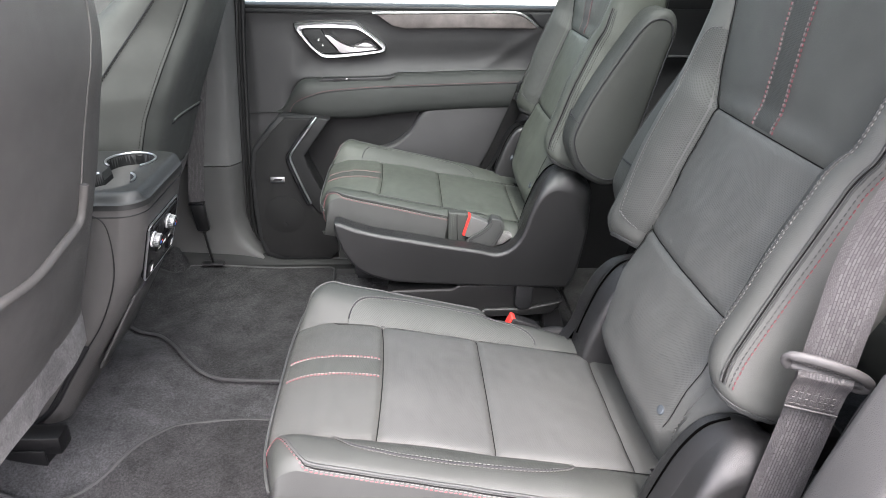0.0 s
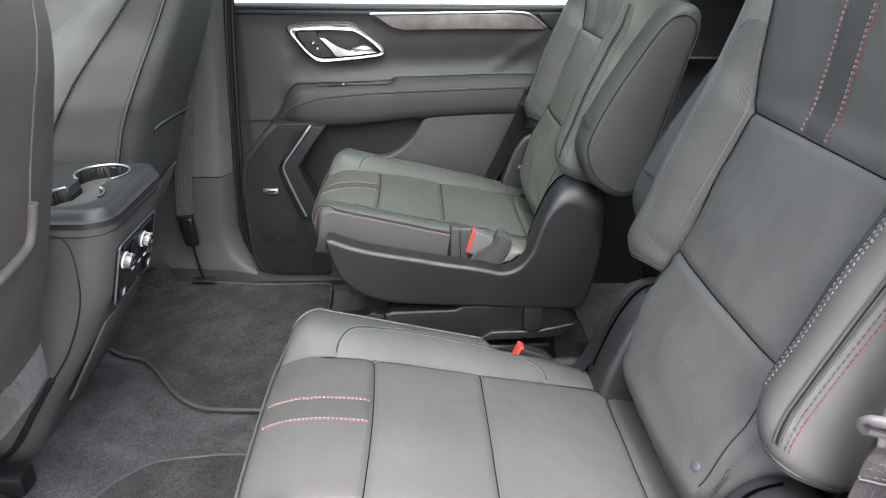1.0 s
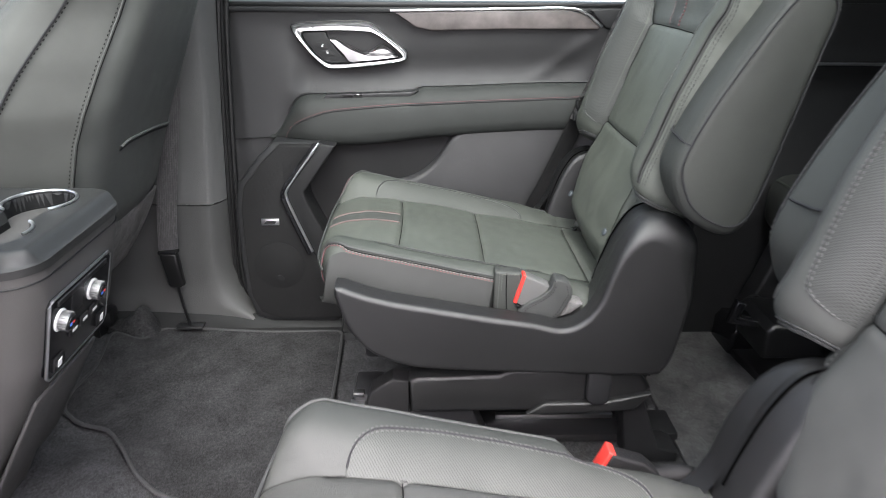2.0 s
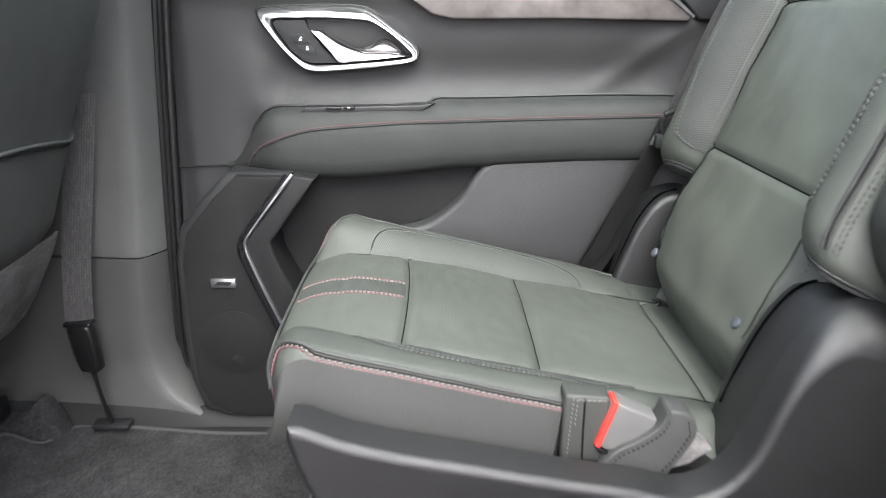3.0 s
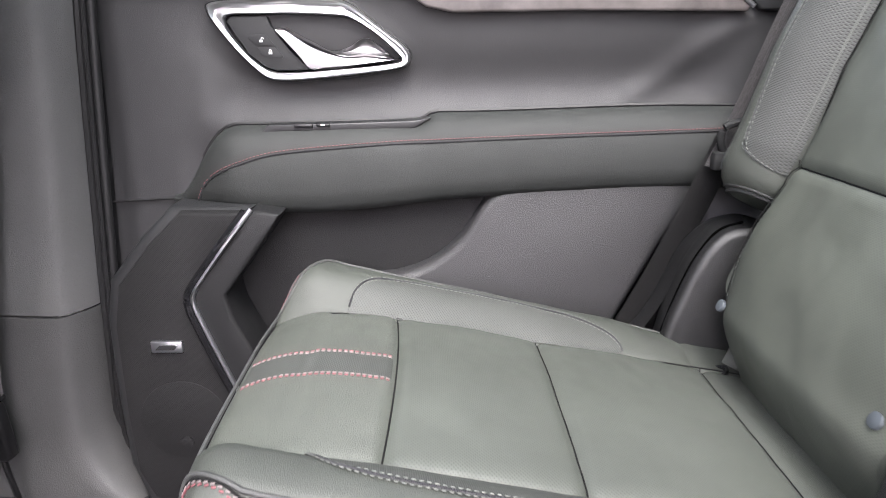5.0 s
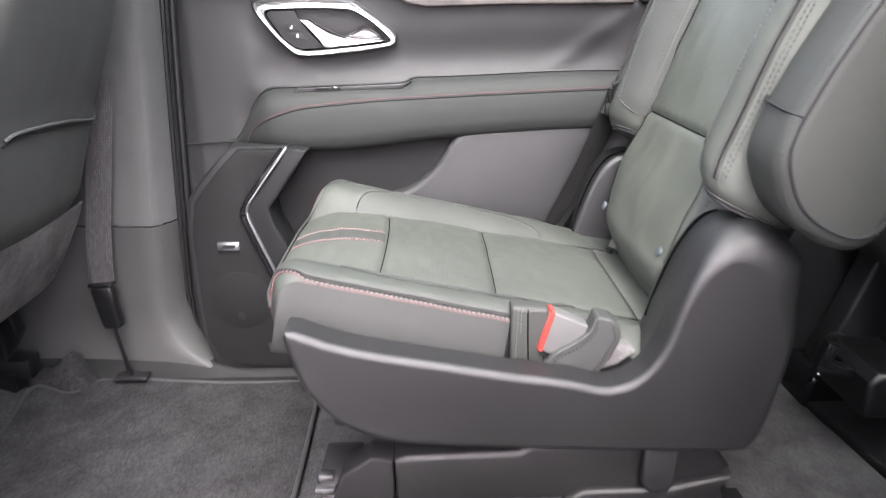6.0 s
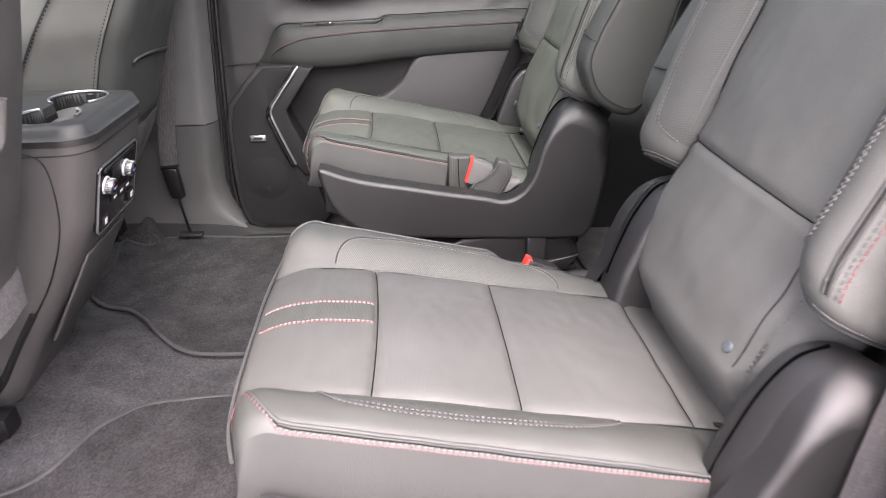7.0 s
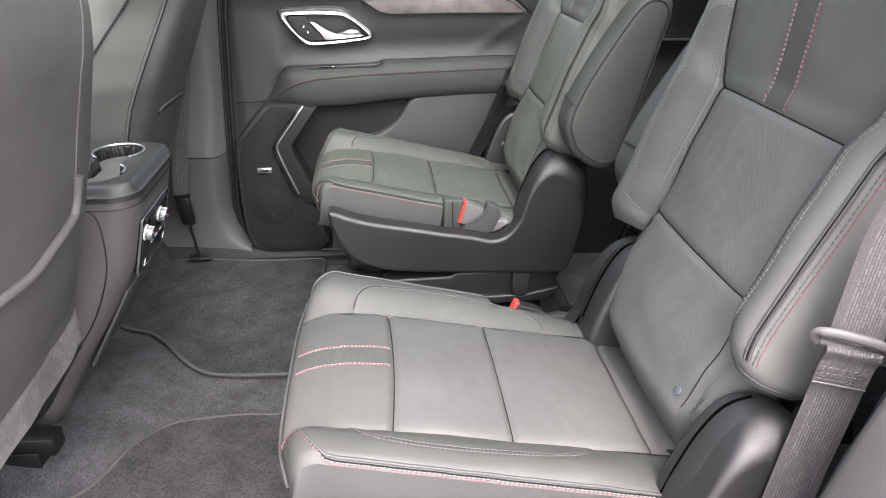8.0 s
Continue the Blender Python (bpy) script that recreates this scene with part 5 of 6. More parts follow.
part("rear_trim", prism([(0.44, 0.786), (0.60, 0.790), (0.60, 0.745), (0.482, 0.744)], dplace, 2.192, 2.206, 0.004), SOFT, door)
# lower door kick strip
part("kick_strip", box(-0.30, 0.2, 2.13, 2.2, 0.004, 0.030, 0.008), SOFT, door)

# door seal and the pillar in front of it
seal = curve([Vector((x, 2.186, z)) for x, z in ((-0.384, 0.82), (-0.394, 0.70), (-0.406, 0.50), (-0.416, 0.30), (-0.422, 0.16), (-0.416, 0.08), (-0.398, 0.025), (-0.36, -0.004), (-0.26, -0.014), (-0.10, -0.016), (0.2, -0.016))], 8)
solid("door_seal", tube([p + Vector((0.009, 0.004, 0.006)) for p in seal], 0.0062, 10), RUBBER, "black rubber door seal", "door seal", "structure")
solid("door_gap", tube([p + Vector((-0.0085, 0.004, -0.006)) for p in seal], 0.0062, 8), RUBBER, "second lip of the black door seal", "door seal", "structure")
solid("door_bead", tube([p + Vector((0.0, 0.0, 0.0)) for p in seal], 0.0038, 8), GRAIN, "thin grey bead between the seal lips", "door seal", "structure")


def pillar_trim(z0, z1, shade):
    rows = []
    for k in range(31):
        z = z0 + (z1 - z0) * k / 30
        flare = smoothstep(0.14, 0.02, z)
        row = []
        ridge = interp(z, [(0.030, -0.372), (0.045, -0.392), (0.054, -0.405), (0.062, -0.418), (0.075, -0.433), (0.096, -0.449), (0.13, -0.460), (0.19, -0.466), (0.37, -0.456), (0.55, -0.439), (0.77, -0.430), (1.27, -0.41)])
        gap = interp(z, [(0.030, -0.360), (0.045, -0.380), (0.054, -0.388), (0.062, -0.397), (0.075, -0.406), (0.10, -0.416), (0.16, -0.430), (0.35, -0.425), (0.54, -0.414), (0.79, -0.398), (1.27, -0.375)])
        w = gap - ridge
        for x, y in ((gap, 2.20), (gap - 0.003, 2.182), (gap - 0.3 * w, 2.164), (ridge + 0.35 * w, 2.147), (ridge + 0.12 * w, 2.137), (ridge - 0.006, 2.133), (ridge - 0.03, 2.1335), (ridge - 0.08, 2.137), (-0.60, 2.142), (-0.72, 2.145), (-0.95, 2.15), (-1.1, 2.16)):
            row.append(Vector((x, y - 0.012 * flare + (0.0 if shade else 0.003), z)))
        rows.append(row)
    return slab(rows, (0, 0.01, 0))


def sill_trim():
    """Plastic sill that runs on from the foot of the pillar and sinks under the door."""
    rows = []
    for k in range(81):
        x = -1.05 + 1.29 * k / 80
        up = 0.024 * smoothstep(-0.31, -0.44, x) + 0.006 * smoothstep(0.1, -0.3, x)
        rows.append([Vector((x, y, z + up * w)) for y, z, w in ((2.104, -0.006, 0.0), (2.108, 0.004, 0.1), (2.114, 0.012, 0.35), (2.122, 0.018, 0.7), (2.134, 0.021, 1.0), (2.150, 0.020, 1.0), (2.166, 0.010, 0.8), (2.180, -0.012, 0.4))])
    return slab(rows, (0, 0.002, -0.02))


solid("sill_trim", sill_trim(), SILL, "dark plastic sill running from the pillar under the door", "door sill", "structure")
solid("pillar_lower", pillar_trim(0.030, 0.335, True), PILLAR_SHADED, "grey grained lower pillar trim, foot well shade in its colour", "pillar trim", "structure")
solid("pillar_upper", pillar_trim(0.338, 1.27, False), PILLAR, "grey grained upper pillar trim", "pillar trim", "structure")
solid("door_sill_far", prism([(2.075, -0.002), (2.085, 0.010), (2.115, 0.012), (2.15, -0.012), (2.26, -0.03), (2.26, -0.06), (2.075, -0.06)], lambda a, b, x: Vector((x, a, b)), -1.1, 0.24, 0.005), SILL, "black plastic sill plate of the far door", "door sill", "structure")

# front passenger's belt
belt = thing("front_seat_belt", (-0.585, 2.06, 0.0), "dark webbing belt anchored to the foot of the pillar", "seat belt")
pts = curve([Vector((-0.501, 2.112, 0.62)), Vector((-0.521, 2.104, 0.49)), Vector((-0.542, 2.097, 0.36)), Vector((-0.552, 2.093, 0.268)), Vector((-0.554, 2.092, 0.232))], 8)
part("webbing", ribbon(pts, 0.045, Vector((1, 0.25, 0.06)), 0.0046), WEB, belt, "woven dark webbing")
part("webbing_end", ribbon([Vector((-0.5525, 2.092, 0.270)), Vector((-0.5535, 2.091, 0.254)), Vector((-0.5545, 2.090, 0.238))], 0.040, Vector((1, 0.25, 0.06)), 0.003), WEB, belt, "gathered end of the webbing")
part("anchor_sleeve", prism([(-0.018, 0.0), (-0.022, 0.075), (-0.018, 0.085), (0.016, 0.085), (0.021, 0.075), (0.020, 0.0), (0.012, -0.006), (-0.012, -0.006)], lambda a, b, c: Vector((-0.553 + a + (0.085 - b) * 0.10, 2.088 + c, 0.150 + b)), -0.011, 0.011, 0.006), BLACKPL, belt, "black plastic anchor sleeve")
part("sleeve_collar", prism([(-0.023, 0.0), (-0.023, 0.008), (0.023, 0.008), (0.023, 0.0)], lambda a, b, c: Vector((-0.553 + a, 2.088 + c, 0.232 + b)), -0.012, 0.012, 0.003), GLOSS, belt)
part("anchor_rod", tube(curve([Vector((-0.545, 2.088, 0.152)), Vector((-0.541, 2.090, 0.11)), Vector((-0.536, 2.094, 0.06)), Vector((-0.532, 2.098, 0.03))], 6), 0.0042, 8), BLACKPL, belt, "black anchor rod")
part("anchor_plate", box(-0.565, -0.498, 2.085, 2.113, 0.022, 0.030, 0.003), DARK, belt, "small anchor plate")

# far belt of the second row, hanging down beside the far backrest
belt = thing("rear_seat_belt", (0.40, 2.12, 0.0), "grey webbing belt running down beside the far seat", "seat belt", "second row seat belts")
pts = curve([Vector((0.66, 2.16, 1.18)), Vector((0.545, 2.135, 0.86)), Vector((0.49, 2.12, 0.74)), Vector((0.448, 2.11, 0.63)), Vector((0.415, 2.105, 0.55))], 8)
part("webbing", ribbon(pts, 0.046, Vector((0.92, 0.3, -0.3)), 0.0033), WEB, belt, "woven grey webbing")
pts = curve([Vector((0.425, 2.110, 0.585)), Vector((0.395, 2.115, 0.50)), Vector((0.355, 2.12, 0.40)), Vector((0.31, 2.125, 0.30)), Vector((0.28, 2.13, 0.2))], 6)
part("lower_webbing", ribbon(pts, 0.044, Vector((0.92, 0.3, -0.35)), 0.0033), WEB_SHADED, belt, "lower webbing, shade put into its colour")
part("latch_tongue", merge(tube(curve([Vector((0.410, 2.09, 0.605)), Vector((0.445, 2.09, 0.612)), Vector((0.452, 2.092, 0.590)), Vector((0.435, 2.095, 0.568)), Vector((0.412, 2.094, 0.578))], 5, True), 0.0048, 8), box(0.40, 0.425, 2.085, 2.10, 0.552, 0.575, 0.004)), SILL, belt, "black plastic latch tongue")

# near belt of the second row with its latch tongue
belt = thing("rear_seat_belt", (0.48, 0.665, 0.0), "grey woven webbing belt with latch tongue beside the open door", "seat belt", "second row seat belts")
pts = curve([Vector((0.66, 0.60, 1.20)), Vector((0.565, 0.635, 0.98)), Vector((0.515, 0.65, 0.84)), Vector((0.500, 0.668, 0.75)), Vector((0.497, 0.672, 0.67)), Vector((0.491, 0.670, 0.57)), Vector((0.474, 0.665, 0.44)), Vector((0.458, 0.66, 0.26))], 10)
part("webbing", ribbon(pts, 0.050, Vector((0.94, -0.34, -0.05)), 0.0033), WEB, belt, "woven grey webbing")
BELT_U, BELT_V, BELT_N = Vector((0.935, -0.315, -0.16)).normalized(), Vector((-0.30, -0.35, 0.89)).normalized(), Vector((-0.25, -0.93, 0.27)).normalized()
BELT_C = Vector((0.490, 0.667, 0.622))
WEB_V, WEB_N = Vector((0.085, 0.018, 0.996)), Vector((-0.34, -0.94, 0.03))


def on_belt(u, v, n=0.0):
    return BELT_C + BELT_U * u + BELT_V * v + BELT_N * n


def on_web(u, v, n=0.0):
    return BELT_C + Vector((0.94, -0.34, -0.05)) * u + WEB_V * v + WEB_N * n


fold = [on_web(0, v, n) for v, n in ((-0.046, 0.0035), (-0.034, 0.0045), (-0.020, 0.006), (-0.012, 0.010), (-0.006, 0.012), (0.0, 0.009))]
part("folded_webbing", ribbon(curve(fold, 5), 0.050, Vector((0.94, -0.34, -0.05)), 0.0033, 0.002), WEB, belt, "webbing folded over the tongue")
part("fold_seam", tube([on_web(u, -0.046, 0.0045) for u in (-0.0245, 0.0, 0.0245)], 0.0014, 6), TONGUE, belt, "sewn end of the fold")
part("fold_stitching", merge(*[stitches([on_web(u, v, 0.0068 + 0.1 * max(0.0, v + 0.030)) for u in (-0.022, 0.0, 0.022)], 0.0007, 0.004, 0.002) for v in (-0.026, -0.033, -0.040)]), TONGUE, belt, kind="stuff")
loop = curve([on_belt(u, v, 0.006) for u, v in ((-0.034, -0.008), (-0.039, 0.001), (-0.034, 0.010), (-0.015, 0.014), (0.015, 0.013), (0.032, 0.008), (0.040, 0.0), (0.039, -0.009), (0.031, -0.013), (0.022, -0.011))], 5)
rows = []
for k, p in enumerate(loop):
    q = loop[min(k + 1, len(loop) - 1)] - loop[max(k - 1, 0)]
    side = BELT_N.cross(q).normalized()
    rows.append([p + side * (0.0052 * math.cos(g)) + BELT_N * (0.0034 * math.sin(g)) for g in [2 * math.pi * m / 12 for m in range(12)]])
part("latch_tongue", sheet(rows, True, True), TONGUE, belt, "grey moulded latch tongue")
part("belt_pin", tube([on_belt(u, -0.006, 0.006) for u in (-0.034, 0.0, 0.034)], 0.0036, 14), TONGUE, belt)

# ---- front seats ----
def front_seat(yc, turn, shift, label, pocket):
    """Back of a front seat; s runs from the middle of the car (minus) to its door side."""
    seat = thing("bucket_seat", (-0.72 + shift, yc, 0.0), label, "car seat", "front seats")
    WIDE = [(0.30, 0.16), (0.42, 0.178), (0.55, 0.192), (0.65, 0.196), (0.725, 0.182), (0.80, 0.158), (0.90, 0.142), (1.1, 0.13), (1.25, 0.10)] if pocket else [(0.30, 0.250), (0.865, 0.250), (0.905, 0.246), (0.935, 0.228), (0.96, 0.18), (0.98, 0.125), (1.2, 0.12), (1.25, 0.09)]

    LEAN = [(0.26, -0.553), (0.40, -0.532), (0.53, -0.490), (0.66, -0.452), (0.74, -0.433), (0.82, -0.414), (0.865, -0.4085), (0.905, -0.408), (1.25, -0.430)]

    def at(s, z, out=0.0):
        x = -0.545 + 0.31 * (z - 0.35) + 0.14 * max(0.0, z - 0.6) if pocket else interp(z, LEAN) + 0.002
        return Vector((x + shift + out, yc + turn * s, z))

    def depth(q, z):
        edge = max(0.0, abs(q) - 0.70) / 0.30
        if not pocket:
            return 0.010 * (1 - q * q) - 0.004 * edge ** 3 + 0.010 * smoothstep(0.75, 0.52, z) * smoothstep(0.36, 0.46, z) * (1 - q * q)
        o = 0.018 * (1 - q * q) - 0.026 * edge ** 2.6 - 0.03 * smoothstep(0.45, 0.37, z)
        return o

    rows = []
    for k in range(70):
        z = 0.385 + 0.88 * k / 69
        w = interp(z, WIDE)
        row = [at(j / 24 * w, z, depth(j / 24, z) + 0.001 * noise.noise(Vector((j / 6, z * 9, yc)))) for j in range(-24, 25)]
        side = [(1.015, -0.030), (1.022, -0.050), (1.03, -0.10), (1.035, -0.15), (1.03, -0.20), (1.0, -0.26), (0.95, -0.31), (0.8, -0.335), (0.5, -0.30)]
        thick = interp(z, [(0.40, 1.0), (0.55, 0.95), (0.70, 0.78), (0.78, 0.62), (0.87, 0.43), (1.0, 0.34)])
        if pocket:
            side = [(0.004, -0.03), (0.012, -0.05), (0.028, -0.10), (0.046, -0.16), (0.056, -0.22), (0.054, -0.28), (0.036, -0.33), (0.0, -0.36), (-0.06, -0.36)]
            row += [at(w + u, z, o * thick - 0.012) for u, o in side] + [at(-w - u, z, o * thick - 0.012) for u, o in side[::-1]]
        else:
            row += [at(w * u, z, o * thick - 0.012) for u, o in side] + [at(-w * u, z, o * thick - 0.012) for u, o in side[::-1]]
        rows.append(row)
    if pocket:
        # panel and wing are the same leather, toned apart for light
        shell = part("backrest", sheet([r[:50] for r in rows]), WING, seat, "smooth black leather seat back")
        part("side_wing", sheet([r[49:] + r[:1] for r in rows], False, False), BACKREST, shell, "leather wing of the seat back, its tone fitted to the light")
    else:
        shell = part("backrest", sheet(rows, True, True), DRIVER, seat, "smooth black leather seat back")

    def skin(q, z, lift=0.001):
        return at(q * interp(z, WIDE), z, depth(q, z) + lift)

    run = [0.47 + 0.7 * k / 70 for k in range(71)]
    for sg in (-1, 1):
        if not pocket:
            part("piping", tube([skin(sg * interp(z, [(0.60, 0.62), (0.70, 0.66), (0.80, 0.72), (0.90, 0.83), (0.94, 0.88)]), z, 0.0004) for z in run if 0.62 < z < 0.93], 0.0016, 6), DRIVER, shell, "piped seam")
            continue
        edge = [(at(sg * (interp(z, WIDE) + 0.004), z, -0.034) if pocket else at(sg * interp(z, WIDE) * 1.02, z, -0.040)) + Vector((0, turn * sg * 0.0015, 0)) for z in run]
        part("edge_stitching", stitches([p + Vector((0.0015, turn * sg * 0.0012, 0)) for p in edge], 0.0010, 0.0040, 0.0034), SEAM, shell, "dark stitch holes along the edge", kind="stuff")
        part("edge_seam", tube([p + Vector((0.0095, 0, 0)) for p in edge], 0.0010, 6), SEAM, shell)
        part("edge_welt", tube([p + Vector((0.006, 0, 0)) for p in edge], 0.0013, 6), WING, shell)
        mid = [at(sg * (interp(z, WIDE) + (0.047 if pocket else 0.009)), z, -0.015 - (0.155 if pocket else 0.13) * interp(z, [(0.40, 1.0), (0.55, 0.95), (0.70, 0.78), (0.78, 0.62), (0.87, 0.43), (1.0, 0.34)])) for z in run]
        part("side_seam", tube(mid, 0.0018, 6), BINDING, shell)
        part("side_stitching", stitches([p + Vector((0.005, 0, 0)) for p in mid], 0.0014, 0.005, 0.0034), SEAM, shell, kind="stuff")
    if pocket:
        lip = curve([skin(q, z, 0.004) for q, z in ((-0.60, 0.577), (-0.52, 0.582), (-0.40, 0.584), (0.0, 0.582), (0.40, 0.574), (0.70, 0.566), (0.90, 0.568), (1.0, 0.600))], 6)
    else:
        lip = curve([skin(q, z, 0.004) for q, z in ((-0.645, 0.655), (-0.64, 0.622), (-0.60, 0.600), (-0.50, 0.594), (-0.30, 0.590), (0.0, 0.582), (0.30, 0.590), (0.50, 0.594), (0.60, 0.600), (0.64, 0.622), (0.645, 0.655))], 6)
    part("pocket_lip", tube(lip, 0.0028 if pocket else 0.0070, 10), WING if pocket else DRIVER, shell, "rolled top edge of the seat pocket")
    part("pocket_fold", tube([p + Vector((-0.004, 0, -0.007 if pocket else 0.0085)) for p in lip], 0.0018, 6), BINDING, shell)
    sk = []
    for k in range(9):
        z = 0.41 - (0.15 if pocket else 0.085) * k / 8
        hang = 0.0 if pocket else 0.27 * (0.41 - z)
        sk.append([at(q * (0.19 if pocket else 0.25), z, 0.004 + hang - (0.035 if pocket else 0.012) * (k / 8) ** 1.5 - 0.012 * abs(q) ** 4 + 0.004 * noise.noise(Vector((q * 5, z * 12, 2.0)))) for q in [-1 + 2 * j / 24 for j in range(25)]])
    part("felt_skirt", slab(sk, (-0.006, 0, 0)), FELT, seat, "grey felt skirt under the seat back")
    part("cushion", box(-1.2 + shift, -0.72 + shift, yc - 0.25, yc + 0.25, 0.20, 0.40, 0.05, 3), LEATHER_SHADED, seat, "black leather seat cushion")
    for s in ((-0.19, 0.19) if pocket else (-0.281, 0.19)):
        y = yc + turn * s
        x = shift * 0.5 - (0.075 if pocket else 0.0)
        r = part("seat_rail", box(-1.2, -0.62 + x, y - 0.022, y + 0.022, 0.055, 0.095, 0.004), BLACKPL, seat, "black seat rail")
        tray = [box(-0.735 + x, -0.650 + x, y - 0.026, y + 0.026, 0.028, 0.034, 0.002), box(-0.735 + x, -0.650 + x, y - 0.028, y - 0.023, 0.028, 0.068, 0.002), box(-0.735 + x, -0.645 + x, y + 0.023, y + 0.028, 0.028, 0.080, 0.002), prism([(y - 0.028, 0.028), (y - 0.028, 0.056), (y + 0.020, 0.076), (y + 0.028, 0.076), (y + 0.028, 0.028)], lambda a, b, c: Vector((c + 0.35 * (a - y), a, b)), -0.650 + x, -0.643 + x, 0.002)]
        part("rail_cap", merge(*tray), BLACKPL, r, "open black plastic rail end cap")
        part("riser", box(-1.05, -0.74, y - 0.02, y + 0.02, 0.09, 0.22, 0.006), DARK, seat)
        if pocket:
            part("tilt_bracket", prism([(-0.72, 0.09), (-0.66, 0.10), (-0.63, 0.15), (-0.65, 0.24), (-0.70, 0.26), (-0.74, 0.2)], lambda a, b, c: Vector((a + x, c, b)), y - 0.015, y + 0.015, 0.004), BLACKPL, r)
    return seat


front_seat(1.875, 1, -0.012, "black leather front passenger seat seen from behind, with pocket", True)
front_seat(0.945, -1, 0.046, "black leather driver's seat seen from behind, with pocket", False)

# ---- centre console ----
console = thing("centre_console", (-0.70, 1.395, 0.05), "black centre console with cup holders, climate panel behind", "console")
Y0, Y1 = 1.295, 1.572
REAR = [(0.03, -0.645), (0.085, -0.615), (0.165, -0.57), (0.25, -0.515), (0.325, -0.468), (0.395, -0.430), (0.47, -0.410), (0.52, -0.398), (0.545, -0.396)]


def console_section(z, grow=0.0):
    """Plan outline at that height, rounded at the two rear corners."""
    xr, r = interp(z, REAR) + grow, 0.048
    y0, y1 = Y0 - grow, Y1 + grow
    pts = [Vector((-1.6, y0, z)), Vector((-1.0, y0, z)), Vector((-0.7, y0, z))]
    pts += [Vector((xr - r + r * math.sin(g), y0 + r - r * math.cos(g), z)) for g in [math.pi / 2 * k / 8 for k in range(9)]]
    pts += [Vector((xr, y0 + r + (y1 - y0 - 2 * r) * k / 6, z)) for k in range(1, 6)]
    pts += [Vector((xr - r + r * math.cos(g), y1 - r + r * math.sin(g), z)) for g in [math.pi / 2 * k / 8 for k in range(9)]]
    return pts + [Vector((-0.7, y1, z)), Vector((-1.0, y1, z)), Vector((-1.6, y1, z))]


heights = [0.03 + 0.5 * k / 30 for k in range(31)] + [0.538]
part("body", sheet([console_section(z) for z in heights] + [[Vector((-1.6 + (p.x + 1.6) * 0.98, 1.4335 + (p.y - 1.4335) * 0.9, 0.541)) for p in console_section(0.541)]], True, True), CONSOLE, console, "grained black console body")
CUPS = ((-0.480, 1.376), (-0.480, 1.496))
CM = 1.436


def cup_tray():
    """Top tray with two joined round wells."""
    def depth(x, y):
        d = min(math.hypot(x - cx, y - cy) - 0.046 for cx, cy in CUPS)
        d = min(d, max(abs(x + 0.480) - 0.024, abs(y - CM) - 0.06))
        return -0.085 * smoothstep(0.003, -0.006, d)
    rows = []
    hw, r, xr = (Y1 - Y0) / 2 + 0.003, 0.05, -0.393
    for i in range(91):
        x = -0.62 + (xr + 0.62) * (1 - (1 - i / 90) ** 1.25)
        inner = max(0.0, x - (xr - r))
        half = hw - (r - math.sqrt(max(0.0, r * r - inner * inner)))
        row = []
        for j in range(101):
            y = CM + half * (2 * j / 100 - 1)
            edge = min(half - abs(y - CM), xr - x)
            row.append(Vector((x, y, 0.565 - 0.020 * smoothstep(0.024, 0.0, edge) ** 2 + depth(x, y))))
        rows.append(row)
    skirt = [rows[k][0] for k in range(90)] + rows[90] + [rows[k][100] for k in range(89, -1, -1)]
    side = sheet([skirt, [Vector((p.x, p.y, 0.535)) for p in skirt]])
    grid = [p for row in rows for p in row]
    quads = [(101 * i + j, 101 * i + j + 1, 101 * i + j + 102, 101 * i + j + 101) for i in range(90) for j in range(100)]
    deep = [q for q in quads if min(grid[k].z for k in q) < 0.535]
    top = [q for q in quads if min(grid[k].z for k in q) >= 0.535]
    return merge(mesh(grid, top), side), mesh(grid, deep)


rim_mesh, well_mesh = cup_tray()
tray = part("cup_tray", rim_mesh, TRAY, console, "black tray with two cup wells")
part("cup_well", well_mesh, WELL_SHADE, tray, "deep cup wells, their shade painted black")
for cx, cy in CUPS:
    side = 1 if cy > CM else -1
    for t0, t1 in ([(-2.45, 2.45)] if side > 0 else [(-2.45, -1.35), (1.35, 2.45)]):
        arc = [Vector((cx + 0.0475 * math.sin(t), cy + side * 0.0475 * math.cos(t), 0.5668)) for t in [t0 + (t1 - t0) * k / 30 for k in range(31)]]
        part("cup_ring", tube(arc, 0.0022, 8), CHROME, tray, "chrome cup holder ring")
part("console_lid", box(-1.05, -0.605, Y0 + 0.008, Y1 - 0.008, 0.55, 0.585, 0.015, 3), LEATHER, console, "padded console lid")
for y in (Y0 + 0.0002, Y1 - 0.0002):
    part("side_seam", tube(curve([Vector((-0.52, y, 0.532)), Vector((-0.482, y, 0.524)), Vector((-0.465, y, 0.505)), Vector((-0.462, y, 0.45)), Vector((-0.474, y, 0.382)), Vector((-0.518, y, 0.286)), Vector((-0.59, y, 0.19)), Vector((-0.66, y, 0.09))], 6), 0.0014, 6), RUBBER, console)
part("cap_seam", tube([p for p in console_section(0.522, 0.0003)[2:26]], 0.0012, 6), RUBBER, console)
# climate panel on the sloping rear face
PX, PN = Vector((-0.4155, 0, 0.457)), Vector((0.969, 0, -0.248)).normalized()
PU = Vector((0.248, 0, 0.969)).normalized()


def pan(y, u, d):
    return PX + Vector((0, y, 0)) + PU * u + PN * d


